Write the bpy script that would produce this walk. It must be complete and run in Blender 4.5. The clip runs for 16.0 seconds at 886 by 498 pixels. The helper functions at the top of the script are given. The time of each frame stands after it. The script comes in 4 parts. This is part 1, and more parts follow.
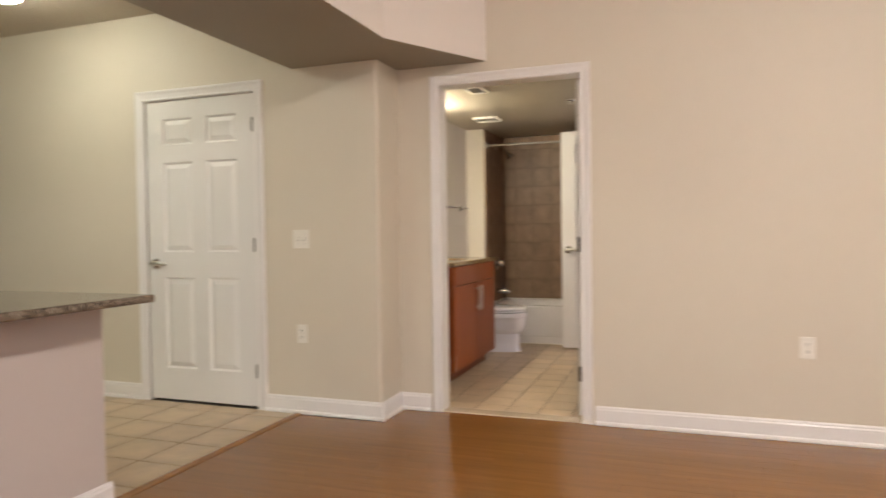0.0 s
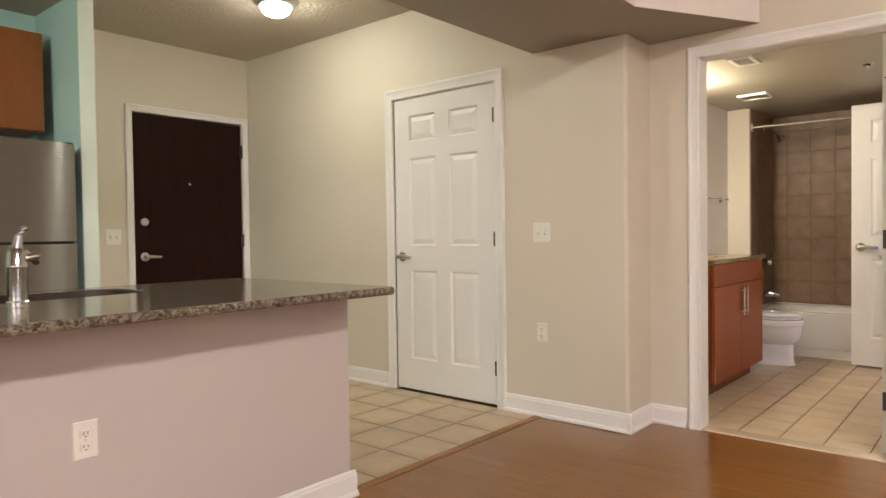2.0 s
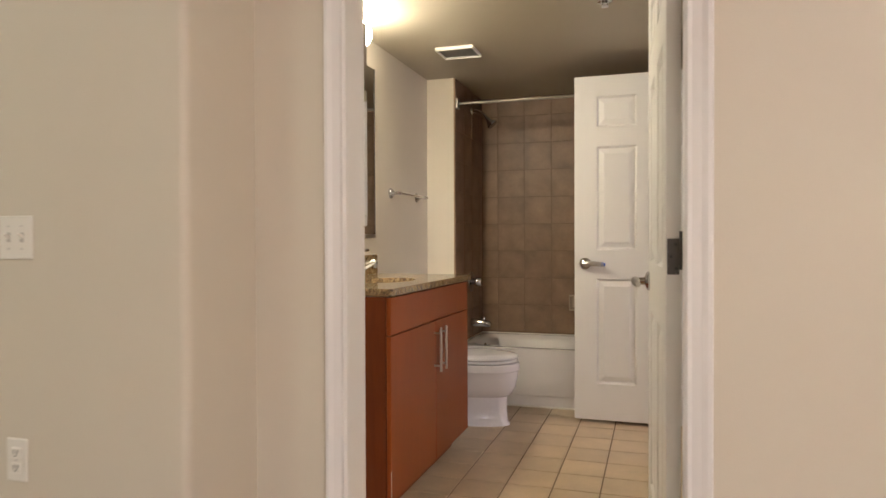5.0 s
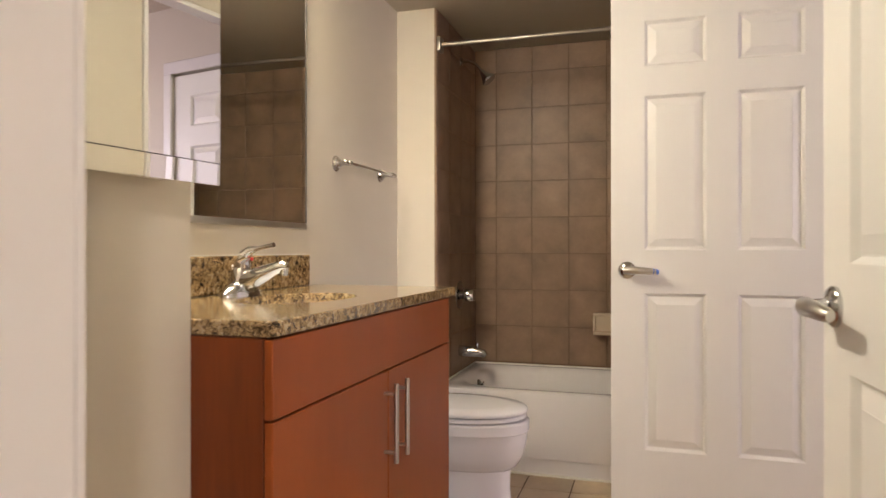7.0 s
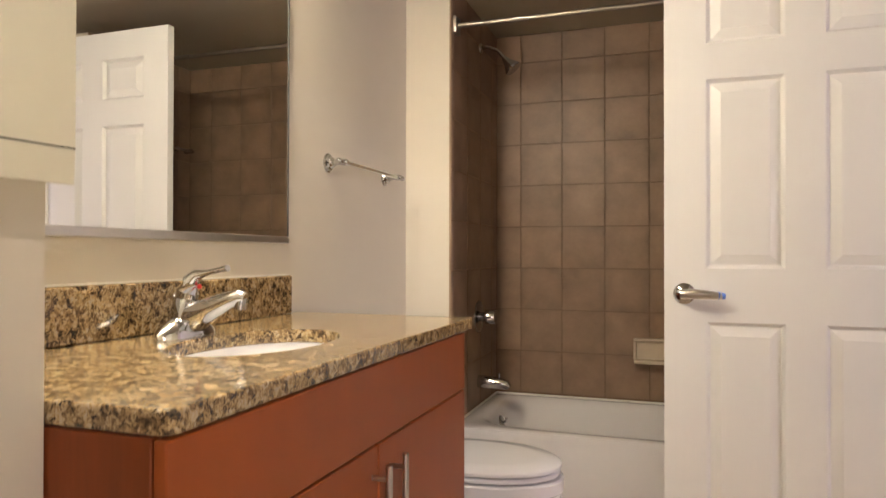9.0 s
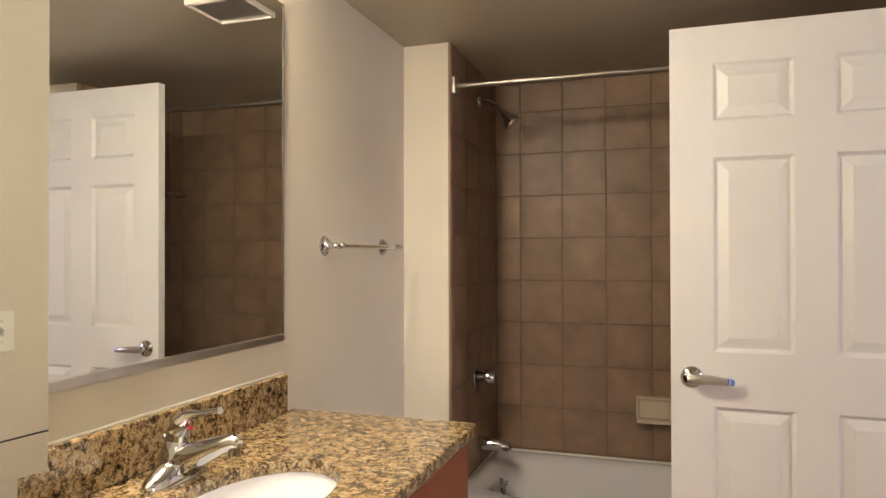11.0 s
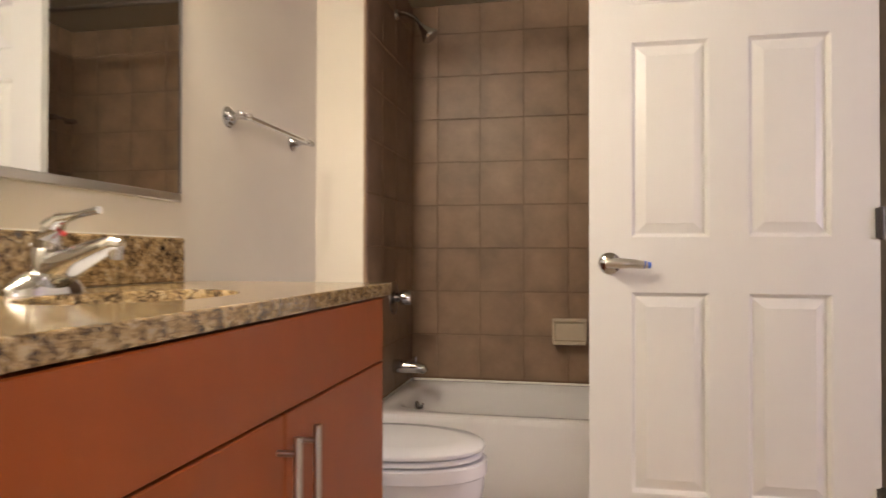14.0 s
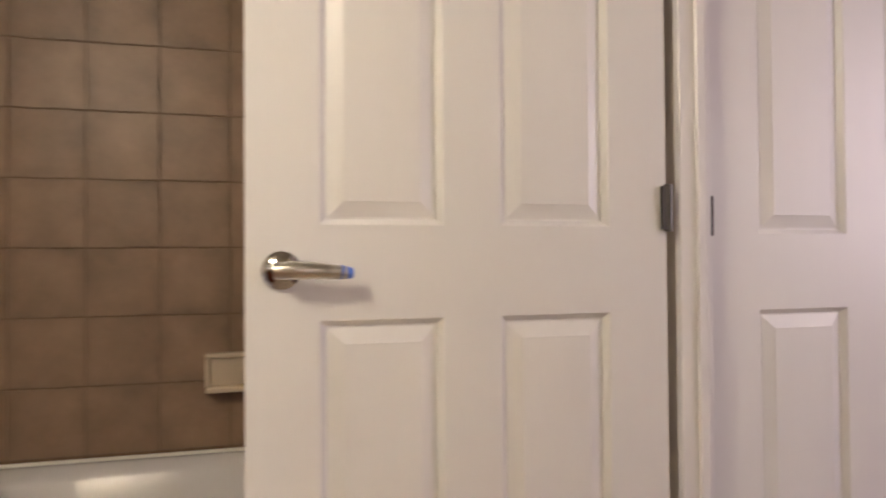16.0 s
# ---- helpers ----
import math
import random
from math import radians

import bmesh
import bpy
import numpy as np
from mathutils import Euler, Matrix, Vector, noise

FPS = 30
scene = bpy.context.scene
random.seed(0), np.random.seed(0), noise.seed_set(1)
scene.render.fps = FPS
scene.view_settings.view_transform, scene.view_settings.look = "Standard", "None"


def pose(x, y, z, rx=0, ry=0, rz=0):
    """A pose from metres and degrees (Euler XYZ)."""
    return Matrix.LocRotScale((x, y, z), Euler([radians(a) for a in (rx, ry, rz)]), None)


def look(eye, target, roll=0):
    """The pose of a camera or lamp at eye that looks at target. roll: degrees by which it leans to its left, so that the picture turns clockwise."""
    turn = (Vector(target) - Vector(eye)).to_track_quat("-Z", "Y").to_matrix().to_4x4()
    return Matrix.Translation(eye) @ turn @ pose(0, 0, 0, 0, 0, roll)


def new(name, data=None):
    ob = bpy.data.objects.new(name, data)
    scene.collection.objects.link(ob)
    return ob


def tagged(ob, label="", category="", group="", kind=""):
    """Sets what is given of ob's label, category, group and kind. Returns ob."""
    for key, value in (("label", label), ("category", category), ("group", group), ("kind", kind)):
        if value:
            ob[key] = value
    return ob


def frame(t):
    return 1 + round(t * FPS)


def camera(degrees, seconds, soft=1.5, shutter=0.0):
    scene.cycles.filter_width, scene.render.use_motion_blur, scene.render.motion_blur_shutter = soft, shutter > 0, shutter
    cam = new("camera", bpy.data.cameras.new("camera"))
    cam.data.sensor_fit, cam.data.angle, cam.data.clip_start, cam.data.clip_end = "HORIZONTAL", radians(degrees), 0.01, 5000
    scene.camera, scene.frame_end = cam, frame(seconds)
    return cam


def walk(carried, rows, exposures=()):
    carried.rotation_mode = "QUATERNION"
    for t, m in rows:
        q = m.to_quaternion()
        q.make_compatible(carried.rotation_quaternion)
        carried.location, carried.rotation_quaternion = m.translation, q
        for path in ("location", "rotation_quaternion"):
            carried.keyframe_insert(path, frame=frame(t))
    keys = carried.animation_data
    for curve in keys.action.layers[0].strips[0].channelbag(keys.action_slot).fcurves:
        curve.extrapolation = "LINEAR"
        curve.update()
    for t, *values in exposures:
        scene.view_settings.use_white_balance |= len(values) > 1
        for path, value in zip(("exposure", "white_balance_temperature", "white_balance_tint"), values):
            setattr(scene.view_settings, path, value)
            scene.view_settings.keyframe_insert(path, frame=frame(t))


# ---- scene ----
cam = camera(67.0, 16.0, 1.5, 0.5)
PATH = [
    (0, (1.355, 2.899, 1.122), (0.674, 4.779, 1.074), -0.8),
    (0.5, (1.319, 2.941, 1.117), (0.325, 4.676, 1.073), -0.8),
    (1, (1.303, 2.948, 1.12), (0.121, 4.561, 1.081), -0.9),
    (1.5, (1.296, 2.977, 1.124), (0.025, 4.521, 1.083), -0.9),
    (2, (1.219, 3.131, 1.101), (-0.076, 4.654, 1.054), -0.8),
    (2.5, (1.132, 3.387, 1.1), (-0.027, 5.016, 1.051), -0.6),
    (3, (1.043, 3.727, 1.094), (0.112, 5.496, 1.045), -0.4),
    (3.5, (0.957, 4.073, 1.106), (0.147, 5.901, 1.06), -0.3),
    (4, (0.862, 4.409, 1.105), (0.153, 6.279, 1.066), -0.2),
    (4.5, (0.795, 4.803, 1.083), (0.164, 6.701, 1.053), -0.1),
    (5, (0.72, 5.175, 1.082), (0.114, 7.081, 1.059), -0.2),
    (7.5, (0.359, 6.67, 1.014), (-0.235, 8.58, 1.02), -0.0),
    (8, (0.323, 6.816, 1.004), (-0.297, 8.717, 1.015), -0.0),
    (8.5, (0.297, 6.885, 1.008), (-0.342, 8.78, 1.024), 0.2),
    (9, (0.284, 6.909, 1.068), (-0.365, 8.801, 1.088), 0.1),
    (9.5, (0.28, 6.932, 1.156), (-0.361, 8.826, 1.175), -0.0),
    (10.65, (0.250, 6.955, 1.335), (-0.385, 8.852, 1.352), -0.1),
    (11.8, (0.23, 6.977, 1.268), (-0.402, 8.875, 1.291), -0.2),
    (12, (0.218, 6.95, 1.229), (-0.404, 8.851, 1.247), 0.1),
    (12.5, (0.233, 6.939, 1.132), (-0.379, 8.843, 1.152), 0.0),
    (13, (0.242, 6.942, 1.082), (-0.358, 8.85, 1.1), 0.0),
    (13.5, (0.216, 6.952, 1.0), (-0.319, 8.879, 1.019), 0.2),
    (14, (0.217, 7.06, 0.968), (-0.173, 9.022, 0.99), 0.1),
    (14.5, (0.24, 7.293, 0.953), (0.003, 9.279, 0.97), 0.0),
    (15, (0.251, 7.516, 0.939), (0.166, 9.514, 0.956), -0.2),
    (15.5, (0.256, 7.766, 0.951), (0.444, 9.757, 0.973), -0.2),
    (16, (0.3, 8.008, 0.963), (0.802, 9.944, 0.997), -0.4),
]
EXPOSURES = [(0.0, 0.08, 6500, 10), (2.2, 0.2, 6500, 10), (3.0, 0.15, 6500, 10), (4.0, -0.1, 6500, 10), (5.0, 0.0, 6500, 10), (7.5, 0.36, 6450, 13), (9.5, 0.33, 6450, 13), (12.0, 0.16, 6450, 13), (13.0, 0.36, 6450, 14), (14.0, 0.36, 6450, 15), (15.0, 0.3, 6450, 15), (16.0, 0.12, 6450, 15)]
walk(cam, [(t, look(eye, target, roll)) for t, eye, target, roll in PATH], EXPOSURES)

# ---- world and daylight ----
world = bpy.data.worlds.new("sky")
scene.world = world
world.use_nodes = True
sky = world.node_tree.nodes.new("ShaderNodeTexSky")
sky.sky_type, sky.sun_disc = "NISHITA", False
sky.sun_elevation, sky.sun_rotation = radians(35), radians(160)
world.node_tree.links.new(sky.outputs[0], world.node_tree.nodes["Background"].inputs[0])
world.node_tree.nodes["Background"].inputs[1].default_value = 0.1


def area(name, m, w, h, power, color):
    data = bpy.data.lights.new(name, "AREA")
    data.shape, data.size, data.size_y, data.energy, data.color = "RECTANGLE", w, h, power, color
    ob = new(name, data)
    ob.matrix_world = m
    return ob


# skylight through the two living-room windows and the bedroom window
area("living_window_daylight", look((2.3, -1.42, 1.6), (1.4, 6.8, 1.3)), 2.1, 1.9, 30, (1.0, 0.86, 0.95))
area("side_window_daylight", look((3.64, 2.7, 1.7), (-1.0, 4.6, 1.2)), 1.9, 1.5, 16, (1.0, 0.90, 0.98))
area("bedroom_window_daylight", look((3.64, 7.9, 1.45), (1.3, 8.9, 1.2)), 1.1, 1.2, 27, (1.0, 0.84, 0.95))


# ---- materials ----
def material(name, color, rough=0.5, metal=0.0, vary=0.0, scale=8.0, bump=0.0, bump_scale=150.0, spec=0.5, stretch=(1, 1, 1), rand=0.0, coat=0.0, bump_dist=0.002, fine_share=0.35):
    """A principled material with two scales of colour change and a fine relief."""
    mat = bpy.data.materials.new(name)
    mat.use_nodes = True
    nt = mat.node_tree
    b = nt.nodes["Principled BSDF"]
    b.inputs["Base Color"].default_value = (*color, 1)
    b.inputs["Roughness"].default_value = rough
    b.inputs["Metallic"].default_value = metal
    b.inputs["Specular IOR Level"].default_value = spec
    b.inputs["Coat Weight"].default_value = coat
    tc = nt.nodes.new("ShaderNodeTexCoord")
    mp = nt.nodes.new("ShaderNodeMapping")
    mp.inputs["Scale"].default_value = stretch
    nt.links.new(tc.outputs["Object"], mp.inputs[0])
    where = mp.outputs[0]
    if rand:
        piece, push, shift = nt.nodes.new("ShaderNodeObjectInfo"), nt.nodes.new("ShaderNodeVectorMath"), nt.nodes.new("ShaderNodeVectorMath")
        push.operation, shift.operation = "SCALE", "ADD"
        push.inputs[0].default_value = (37.0, 61.0, 23.0)
        nt.links.new(piece.outputs["Random"], push.inputs["Scale"])
        nt.links.new(push.outputs[0], shift.inputs[0])
        nt.links.new(mp.outputs[0], shift.inputs[1])
        where = shift.outputs[0]
    last = None
    if vary or rand:
        big, fine = nt.nodes.new("ShaderNodeTexNoise"), nt.nodes.new("ShaderNodeTexNoise")
        big.inputs["Scale"].default_value, fine.inputs["Scale"].default_value = scale, scale * 9
        big.inputs["Detail"].default_value, fine.inputs["Detail"].default_value = 4, 3
        add = nt.nodes.new("ShaderNodeMath")
        add.operation = "MULTIPLY_ADD"
        add.inputs[1].default_value = fine_share
        nt.links.new(where, big.inputs["Vector"])
        nt.links.new(where, fine.inputs["Vector"])
        nt.links.new(big.outputs["Fac"], add.inputs[2])
        nt.links.new(fine.outputs["Fac"], add.inputs[0])
        last = add.outputs[0]
        if rand:
            info = nt.nodes.new("ShaderNodeObjectInfo")
            ma = nt.nodes.new("ShaderNodeMath")
            ma.operation = "MULTIPLY_ADD"
            nt.links.new(info.outputs["Random"], ma.inputs[0])
            ma.inputs[1].default_value = rand
            nt.links.new(last, ma.inputs[2])
            last = ma.outputs[0]
        mr = nt.nodes.new("ShaderNodeMapRange")
        nt.links.new(last, mr.inputs["Value"])
        mr.inputs["From Min"].default_value, mr.inputs["From Max"].default_value = 0.22 + 0.5 * fine_share, 0.78 + 0.5 * fine_share + rand
        mr.inputs["To Min"].default_value, mr.inputs["To Max"].default_value = 1 - vary, 1 + vary
        mul = nt.nodes.new("ShaderNodeVectorMath")
        mul.operation = "SCALE"
        mul.inputs[0].default_value = color
        nt.links.new(mr.outputs[0], mul.inputs["Scale"])
        nt.links.new(mul.outputs[0], b.inputs["Base Color"])
    if bump:
        bn = nt.nodes.new("ShaderNodeTexNoise")
        bn.inputs["Scale"].default_value, bn.inputs["Detail"].default_value = bump_scale, 3
        bu = nt.nodes.new("ShaderNodeBump")
        bu.inputs["Strength"].default_value, bu.inputs["Distance"].default_value = bump, bump_dist
        nt.links.new(where, bn.inputs["Vector"])
        nt.links.new(bn.outputs["Fac"], bu.inputs["Height"])
        nt.links.new(bu.outputs[0], b.inputs["Normal"])
    return mat


def pillow(mat, axes, half, depth):
    """Pressed glaze: the colour of each tile deepens unevenly towards its rim."""
    nt = mat.node_tree
    b = nt.nodes["Principled BSDF"]
    tc, sep, far = nt.nodes.new("ShaderNodeTexCoord"), nt.nodes.new("ShaderNodeSeparateXYZ"), nt.nodes.new("ShaderNodeMath")
    nt.links.new(tc.outputs["Object"], sep.inputs[0])
    far.operation = "MAXIMUM"
    for k, ax in enumerate(axes):
        ab = nt.nodes.new("ShaderNodeMath")
        ab.operation = "ABSOLUTE"
        nt.links.new(sep.outputs[ax], ab.inputs[0])
        nt.links.new(ab.outputs[0], far.inputs[k])
    info, shift, noise = nt.nodes.new("ShaderNodeObjectInfo"), nt.nodes.new("ShaderNodeVectorMath"), nt.nodes.new("ShaderNodeTexNoise")
    shift.operation = "MULTIPLY_ADD"
    shift.inputs[1].default_value = (1, 1, 1)
    nt.links.new(tc.outputs["Object"], shift.inputs[0])
    push = nt.nodes.new("ShaderNodeVectorMath")
    push.operation = "SCALE"
    push.inputs[0].default_value = (19.0, 43.0, 71.0)
    nt.links.new(info.outputs["Random"], push.inputs["Scale"])
    nt.links.new(push.outputs[0], shift.inputs[2])
    noise.inputs["Scale"].default_value, noise.inputs["Detail"].default_value = 11.0, 3
    nt.links.new(shift.outputs[0], noise.inputs["Vector"])
    uneven = nt.nodes.new("ShaderNodeMath")
    uneven.operation = "MULTIPLY_ADD"
    uneven.inputs[1].default_value = 0.11
    nt.links.new(noise.outputs["Fac"], uneven.inputs[0])
    nt.links.new(far.outputs[0], uneven.inputs[2])
    mr = nt.nodes.new("ShaderNodeMapRange")
    mr.interpolation_type = "SMOOTHSTEP"
    mr.inputs["From Min"].default_value, mr.inputs["From Max"].default_value = half * 0.95, half * 1.62
    mr.inputs["To Min"].default_value, mr.inputs["To Max"].default_value = 1.08, 1 - depth
    nt.links.new(uneven.outputs[0], mr.inputs["Value"])
    mul = nt.nodes.new("ShaderNodeVectorMath")
    mul.operation = "SCALE"
    nt.links.new(b.inputs["Base Color"].links[0].from_socket, mul.inputs[0])
    nt.links.new(mr.outputs[0], mul.inputs["Scale"])
    nt.links.new(mul.outputs[0], b.inputs["Base Color"])


def granite(name, stops, scale):
    """Polished granite: grains of several colours."""
    mat = bpy.data.materials.new(name)
    mat.use_nodes = True
    nt = mat.node_tree
    b = nt.nodes["Principled BSDF"]
    b.inputs["Roughness"].default_value = 0.12
    b.inputs["Specular IOR Level"].default_value = 0.6
    tc = nt.nodes.new("ShaderNodeTexCoord")
    warp = nt.nodes.new("ShaderNodeTexNoise")
    warp.inputs["Scale"].default_value, warp.inputs["Detail"].default_value = scale * 0.6, 4
    mix = nt.nodes.new("ShaderNodeMix")
    mix.data_type = "VECTOR"
    mix.inputs["Factor"].default_value = 0.035
    nt.links.new(tc.outputs["Object"], warp.inputs["Vector"])
    nt.links.new(tc.outputs["Object"], mix.inputs["A"])
    nt.links.new(warp.outputs["Color"], mix.inputs["B"])
    vo = nt.nodes.new("ShaderNodeTexVoronoi")
    vo.inputs["Scale"].default_value = scale
    nt.links.new(mix.outputs["Result"], vo.inputs["Vector"])
    big = nt.nodes.new("ShaderNodeTexNoise")
    big.inputs["Scale"].default_value, big.inputs["Detail"].default_value = scale * 0.35, 6
    big.inputs["Roughness"].default_value = 0.7
    nt.links.new(mix.outputs["Result"], big.inputs["Vector"])
    sep = nt.nodes.new("ShaderNodeSeparateColor")
    nt.links.new(vo.outputs["Color"], sep.inputs[0])
    ma = nt.nodes.new("ShaderNodeMath")
    ma.operation = "MULTIPLY_ADD"
    nt.links.new(sep.outputs[0], ma.inputs[0])
    ma.inputs[1].default_value = 0.38
    sub = nt.nodes.new("ShaderNodeMath")
    sub.operation = "MULTIPLY_ADD"
    nt.links.new(big.outputs["Fac"], sub.inputs[0])
    sub.inputs[1].default_value, sub.inputs[2].default_value = 1.7, -0.55
    nt.links.new(sub.outputs[0], ma.inputs[2])
    ramp = nt.nodes.new("ShaderNodeValToRGB")
    el = ramp.color_ramp.elements
    while len(el) < len(stops):
        el.new(0.5)
    for e, (p, c) in zip(el, stops):
        e.position, e.color = p, (*c, 1)
    nt.links.new(ma.outputs[0], ramp.inputs[0])
    nt.links.new(ramp.outputs[0], b.inputs["Base Color"])
    return mat


def glow(name, color, strength):
    mat = bpy.data.materials.new(name)
    mat.use_nodes = True
    b = mat.node_tree.nodes["Principled BSDF"]
    b.inputs["Base Color"].default_value = (0.9, 0.88, 0.84, 1)
    b.inputs["Emission Color"].default_value = (*color, 1)
    b.inputs["Emission Strength"].default_value = strength
    return mat


PAINT = material("beige_wall_paint", (0.655, 0.605, 0.51), 0.55, vary=0.02, scale=1.2, bump=0.12, bump_scale=160)
TEAL = material("pale_teal_wall", (0.46, 0.70, 0.68), 0.6, vary=0.02, scale=1.2, bump=0.12, bump_scale=160)
MINT = material("pale_mint_wall", (0.64, 0.72, 0.66), 0.6, vary=0.02, scale=1.2, bump=0.12, bump_scale=160)
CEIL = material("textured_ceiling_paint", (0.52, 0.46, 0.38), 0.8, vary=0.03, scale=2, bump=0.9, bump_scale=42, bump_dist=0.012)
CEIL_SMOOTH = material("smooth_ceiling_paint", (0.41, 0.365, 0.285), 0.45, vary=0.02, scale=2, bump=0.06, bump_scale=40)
HALFWALL = material("pinkish_white_half_wall_paint", (0.53, 0.475, 0.45), 0.6, vary=0.02, scale=1.5, bump=0.12, bump_scale=140)
# the bulkhead's dim underside, its shade put into the colour
SOFFIT = material("bulkhead_underside_shade", (0.30, 0.262, 0.205), 0.55, vary=0.02, scale=2, bump=0.06, bump_scale=40)
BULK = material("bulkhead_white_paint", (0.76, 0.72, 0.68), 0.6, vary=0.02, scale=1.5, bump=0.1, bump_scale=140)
TRIM = material("white_gloss_trim_paint", (0.80, 0.785, 0.775), 0.32, vary=0.015, scale=3, bump=0.03, bump_scale=60)
DOORWHITE = material("white_door_paint", (0.79, 0.785, 0.77), 0.38, vary=0.012, scale=4, bump=0.06, bump_scale=90, stretch=(3, 3, 0.4))
DARKDOOR = material("espresso_stained_door", (0.020, 0.0065, 0.0045), 0.65, spec=0.12, vary=0.25, scale=5, bump=0.05, bump_scale=50, stretch=(6, 6, 0.5))
WOODFLOOR = material("amber_oak_floor", (0.24, 0.104, 0.024), 0.20, vary=0.16, scale=5, bump=0.05, bump_scale=40, stretch=(0.35, 5, 1), rand=0.18)
SUBFLOOR = material("dark_floor_joint", (0.10, 0.045, 0.016), 0.7, vary=0.1, scale=10)
TILE = material("beige_ceramic_floor_tile", (0.52, 0.405, 0.275), 0.36, vary=0.19, scale=7, bump=0.06, bump_scale=30, rand=0.25)
KITCHENGROUT = material("dark_kitchen_floor_grout", (0.13, 0.09, 0.058), 0.85, vary=0.15, scale=20, bump=0.2, bump_scale=300)
GROUT = material("brown_floor_grout", (0.17, 0.118, 0.07), 0.85, vary=0.15, scale=20, bump=0.2, bump_scale=300)
WALLTILE = material("taupe_ceramic_wall_tile", (0.258, 0.170, 0.110), 0.42, spec=0.35, vary=0.30, scale=6.5, bump=0.02, bump_scale=14, fine_share=0.15, rand=0.10)
WALLTILE_END = material("taupe_ceramic_end_tile", (0.258, 0.170, 0.110), 0.42, spec=0.35, vary=0.30, scale=6.5, bump=0.02, bump_scale=14, fine_share=0.15, rand=0.10)
pillow(WALLTILE, ("X", "Z"), 0.102, 0.07)
pillow(WALLTILE_END, ("Y", "Z"), 0.102, 0.07)
pillow(TILE, ("X", "Y"), 0.125, 0.06)
WALLGROUT = material("brown_wall_grout", (0.185, 0.116, 0.070), 0.85, vary=0.15, scale=20, bump=0.2, bump_scale=300)
ENDGROUT = material("taupe_end_wall_grout", (0.29, 0.190, 0.118), 0.7, vary=0.1, scale=20)
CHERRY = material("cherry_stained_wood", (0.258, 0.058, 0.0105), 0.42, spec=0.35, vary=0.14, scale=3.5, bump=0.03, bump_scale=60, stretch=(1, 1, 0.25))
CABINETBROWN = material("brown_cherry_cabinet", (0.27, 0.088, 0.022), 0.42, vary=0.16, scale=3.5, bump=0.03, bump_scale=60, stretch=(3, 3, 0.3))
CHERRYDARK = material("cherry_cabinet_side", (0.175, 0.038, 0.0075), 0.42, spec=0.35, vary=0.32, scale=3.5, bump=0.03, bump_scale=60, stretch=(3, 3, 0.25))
# very dark brown painted in as the shade of door gaps and toe recess
SHADOWGAP = material("cabinet_shadow_gap", (0.06, 0.018, 0.008), 0.6)
GOLDGRANITE = granite("gold_black_granite", [(0.11, (0.012, 0.009, 0.006)), (0.30, (0.050, 0.032, 0.017)), (0.43, (0.19, 0.122, 0.056)), (0.59, (0.41, 0.285, 0.135)), (0.80, (0.47, 0.39, 0.27)), (1.0, (0.24, 0.215, 0.175))], 165)
GREYGRANITE = granite("grey_brown_granite", [(0.08, (0.012, 0.010, 0.009)), (0.3, (0.045, 0.034, 0.027)), (0.5, (0.125, 0.102, 0.076)), (0.7, (0.30, 0.25, 0.19)), (1.0, (0.15, 0.135, 0.115))], 160)
CHROME = material("polished_chrome", (0.58, 0.58, 0.59), 0.05, 1.0)
NICKEL = material("brushed_nickel", (0.58, 0.56, 0.53), 0.28, 1.0, vary=0.04, scale=20)
STEEL = material("brushed_stainless_steel", (0.34, 0.335, 0.33), 0.24, 1.0, vary=0.03, scale=3, stretch=(0.05, 0.05, 6), bump=0.5, bump_scale=90, bump_dist=0.0006)
s_nt = STEEL.node_tree
s_b = s_nt.nodes["Principled BSDF"]
s_b.inputs["Anisotropic"].default_value, s_b.inputs["Anisotropic Rotation"].default_value, s_b.inputs["Roughness"].default_value = 0.88, 0.25, 0.42
s_t = s_nt.nodes.new("ShaderNodeTangent")
s_t.direction_type, s_t.axis = "RADIAL", "Z"
s_nt.links.new(s_t.outputs[0], s_b.inputs["Tangent"])
DULLCHROME = material("dull_dark_chrome", (0.26, 0.235, 0.21), 0.2, 1.0, vary=0.05, scale=20)
RODMETAL = material("satin_rod_metal", (0.36, 0.335, 0.30), 0.34, 1.0, vary=0.05, scale=20)
# dark brown steel colour carries the shade inside the sink
SINKSTEEL = material("shaded_sink_steel", (0.10, 0.087, 0.075), 0.4, 1.0, vary=0.06, scale=12)
HINGEMETAL = material("dull_hinge_metal", (0.10, 0.093, 0.086), 0.45, 0.9, vary=0.05, scale=30)
PORCELAIN = material("white_porcelain", (0.87, 0.87, 0.89), 0.10, vary=0.01, scale=3, coat=0.3)
TUBWHITE = material("white_tub_enamel", (0.78, 0.755, 0.765), 0.13, vary=0.015, scale=3, coat=0.3)
PLASTIC = material("white_plastic", (0.80, 0.78, 0.72), 0.35, vary=0.01, scale=10)
# grey that stands for shade in switch slots and under the fan grille
SHADEDGREY = material("shaded_grey_plastic", (0.50, 0.48, 0.44), 0.5)
DARKSLOT = material("dark_slot", (0.03, 0.03, 0.03), 0.7)
RUBBER = material("dark_grey_gasket", (0.045, 0.045, 0.045), 0.6)
MIRROR = material("mirror_silver", (0.90, 0.91, 0.89), 0.005, 1.0)
LAMPGLASS = glow("lit_frosted_glass", (0.97, 0.93, 0.76), 95.0)
KITFILL = glow("kitchen_fill_glass", (0.95, 0.94, 0.78), 450.0)
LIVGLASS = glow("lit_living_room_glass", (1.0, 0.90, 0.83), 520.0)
VANGLASS = glow("lit_vanity_glass", (0.98, 0.885, 0.70), 100.0)
BLACK = material("closet_darkness", (0.02, 0.015, 0.012), 0.8)
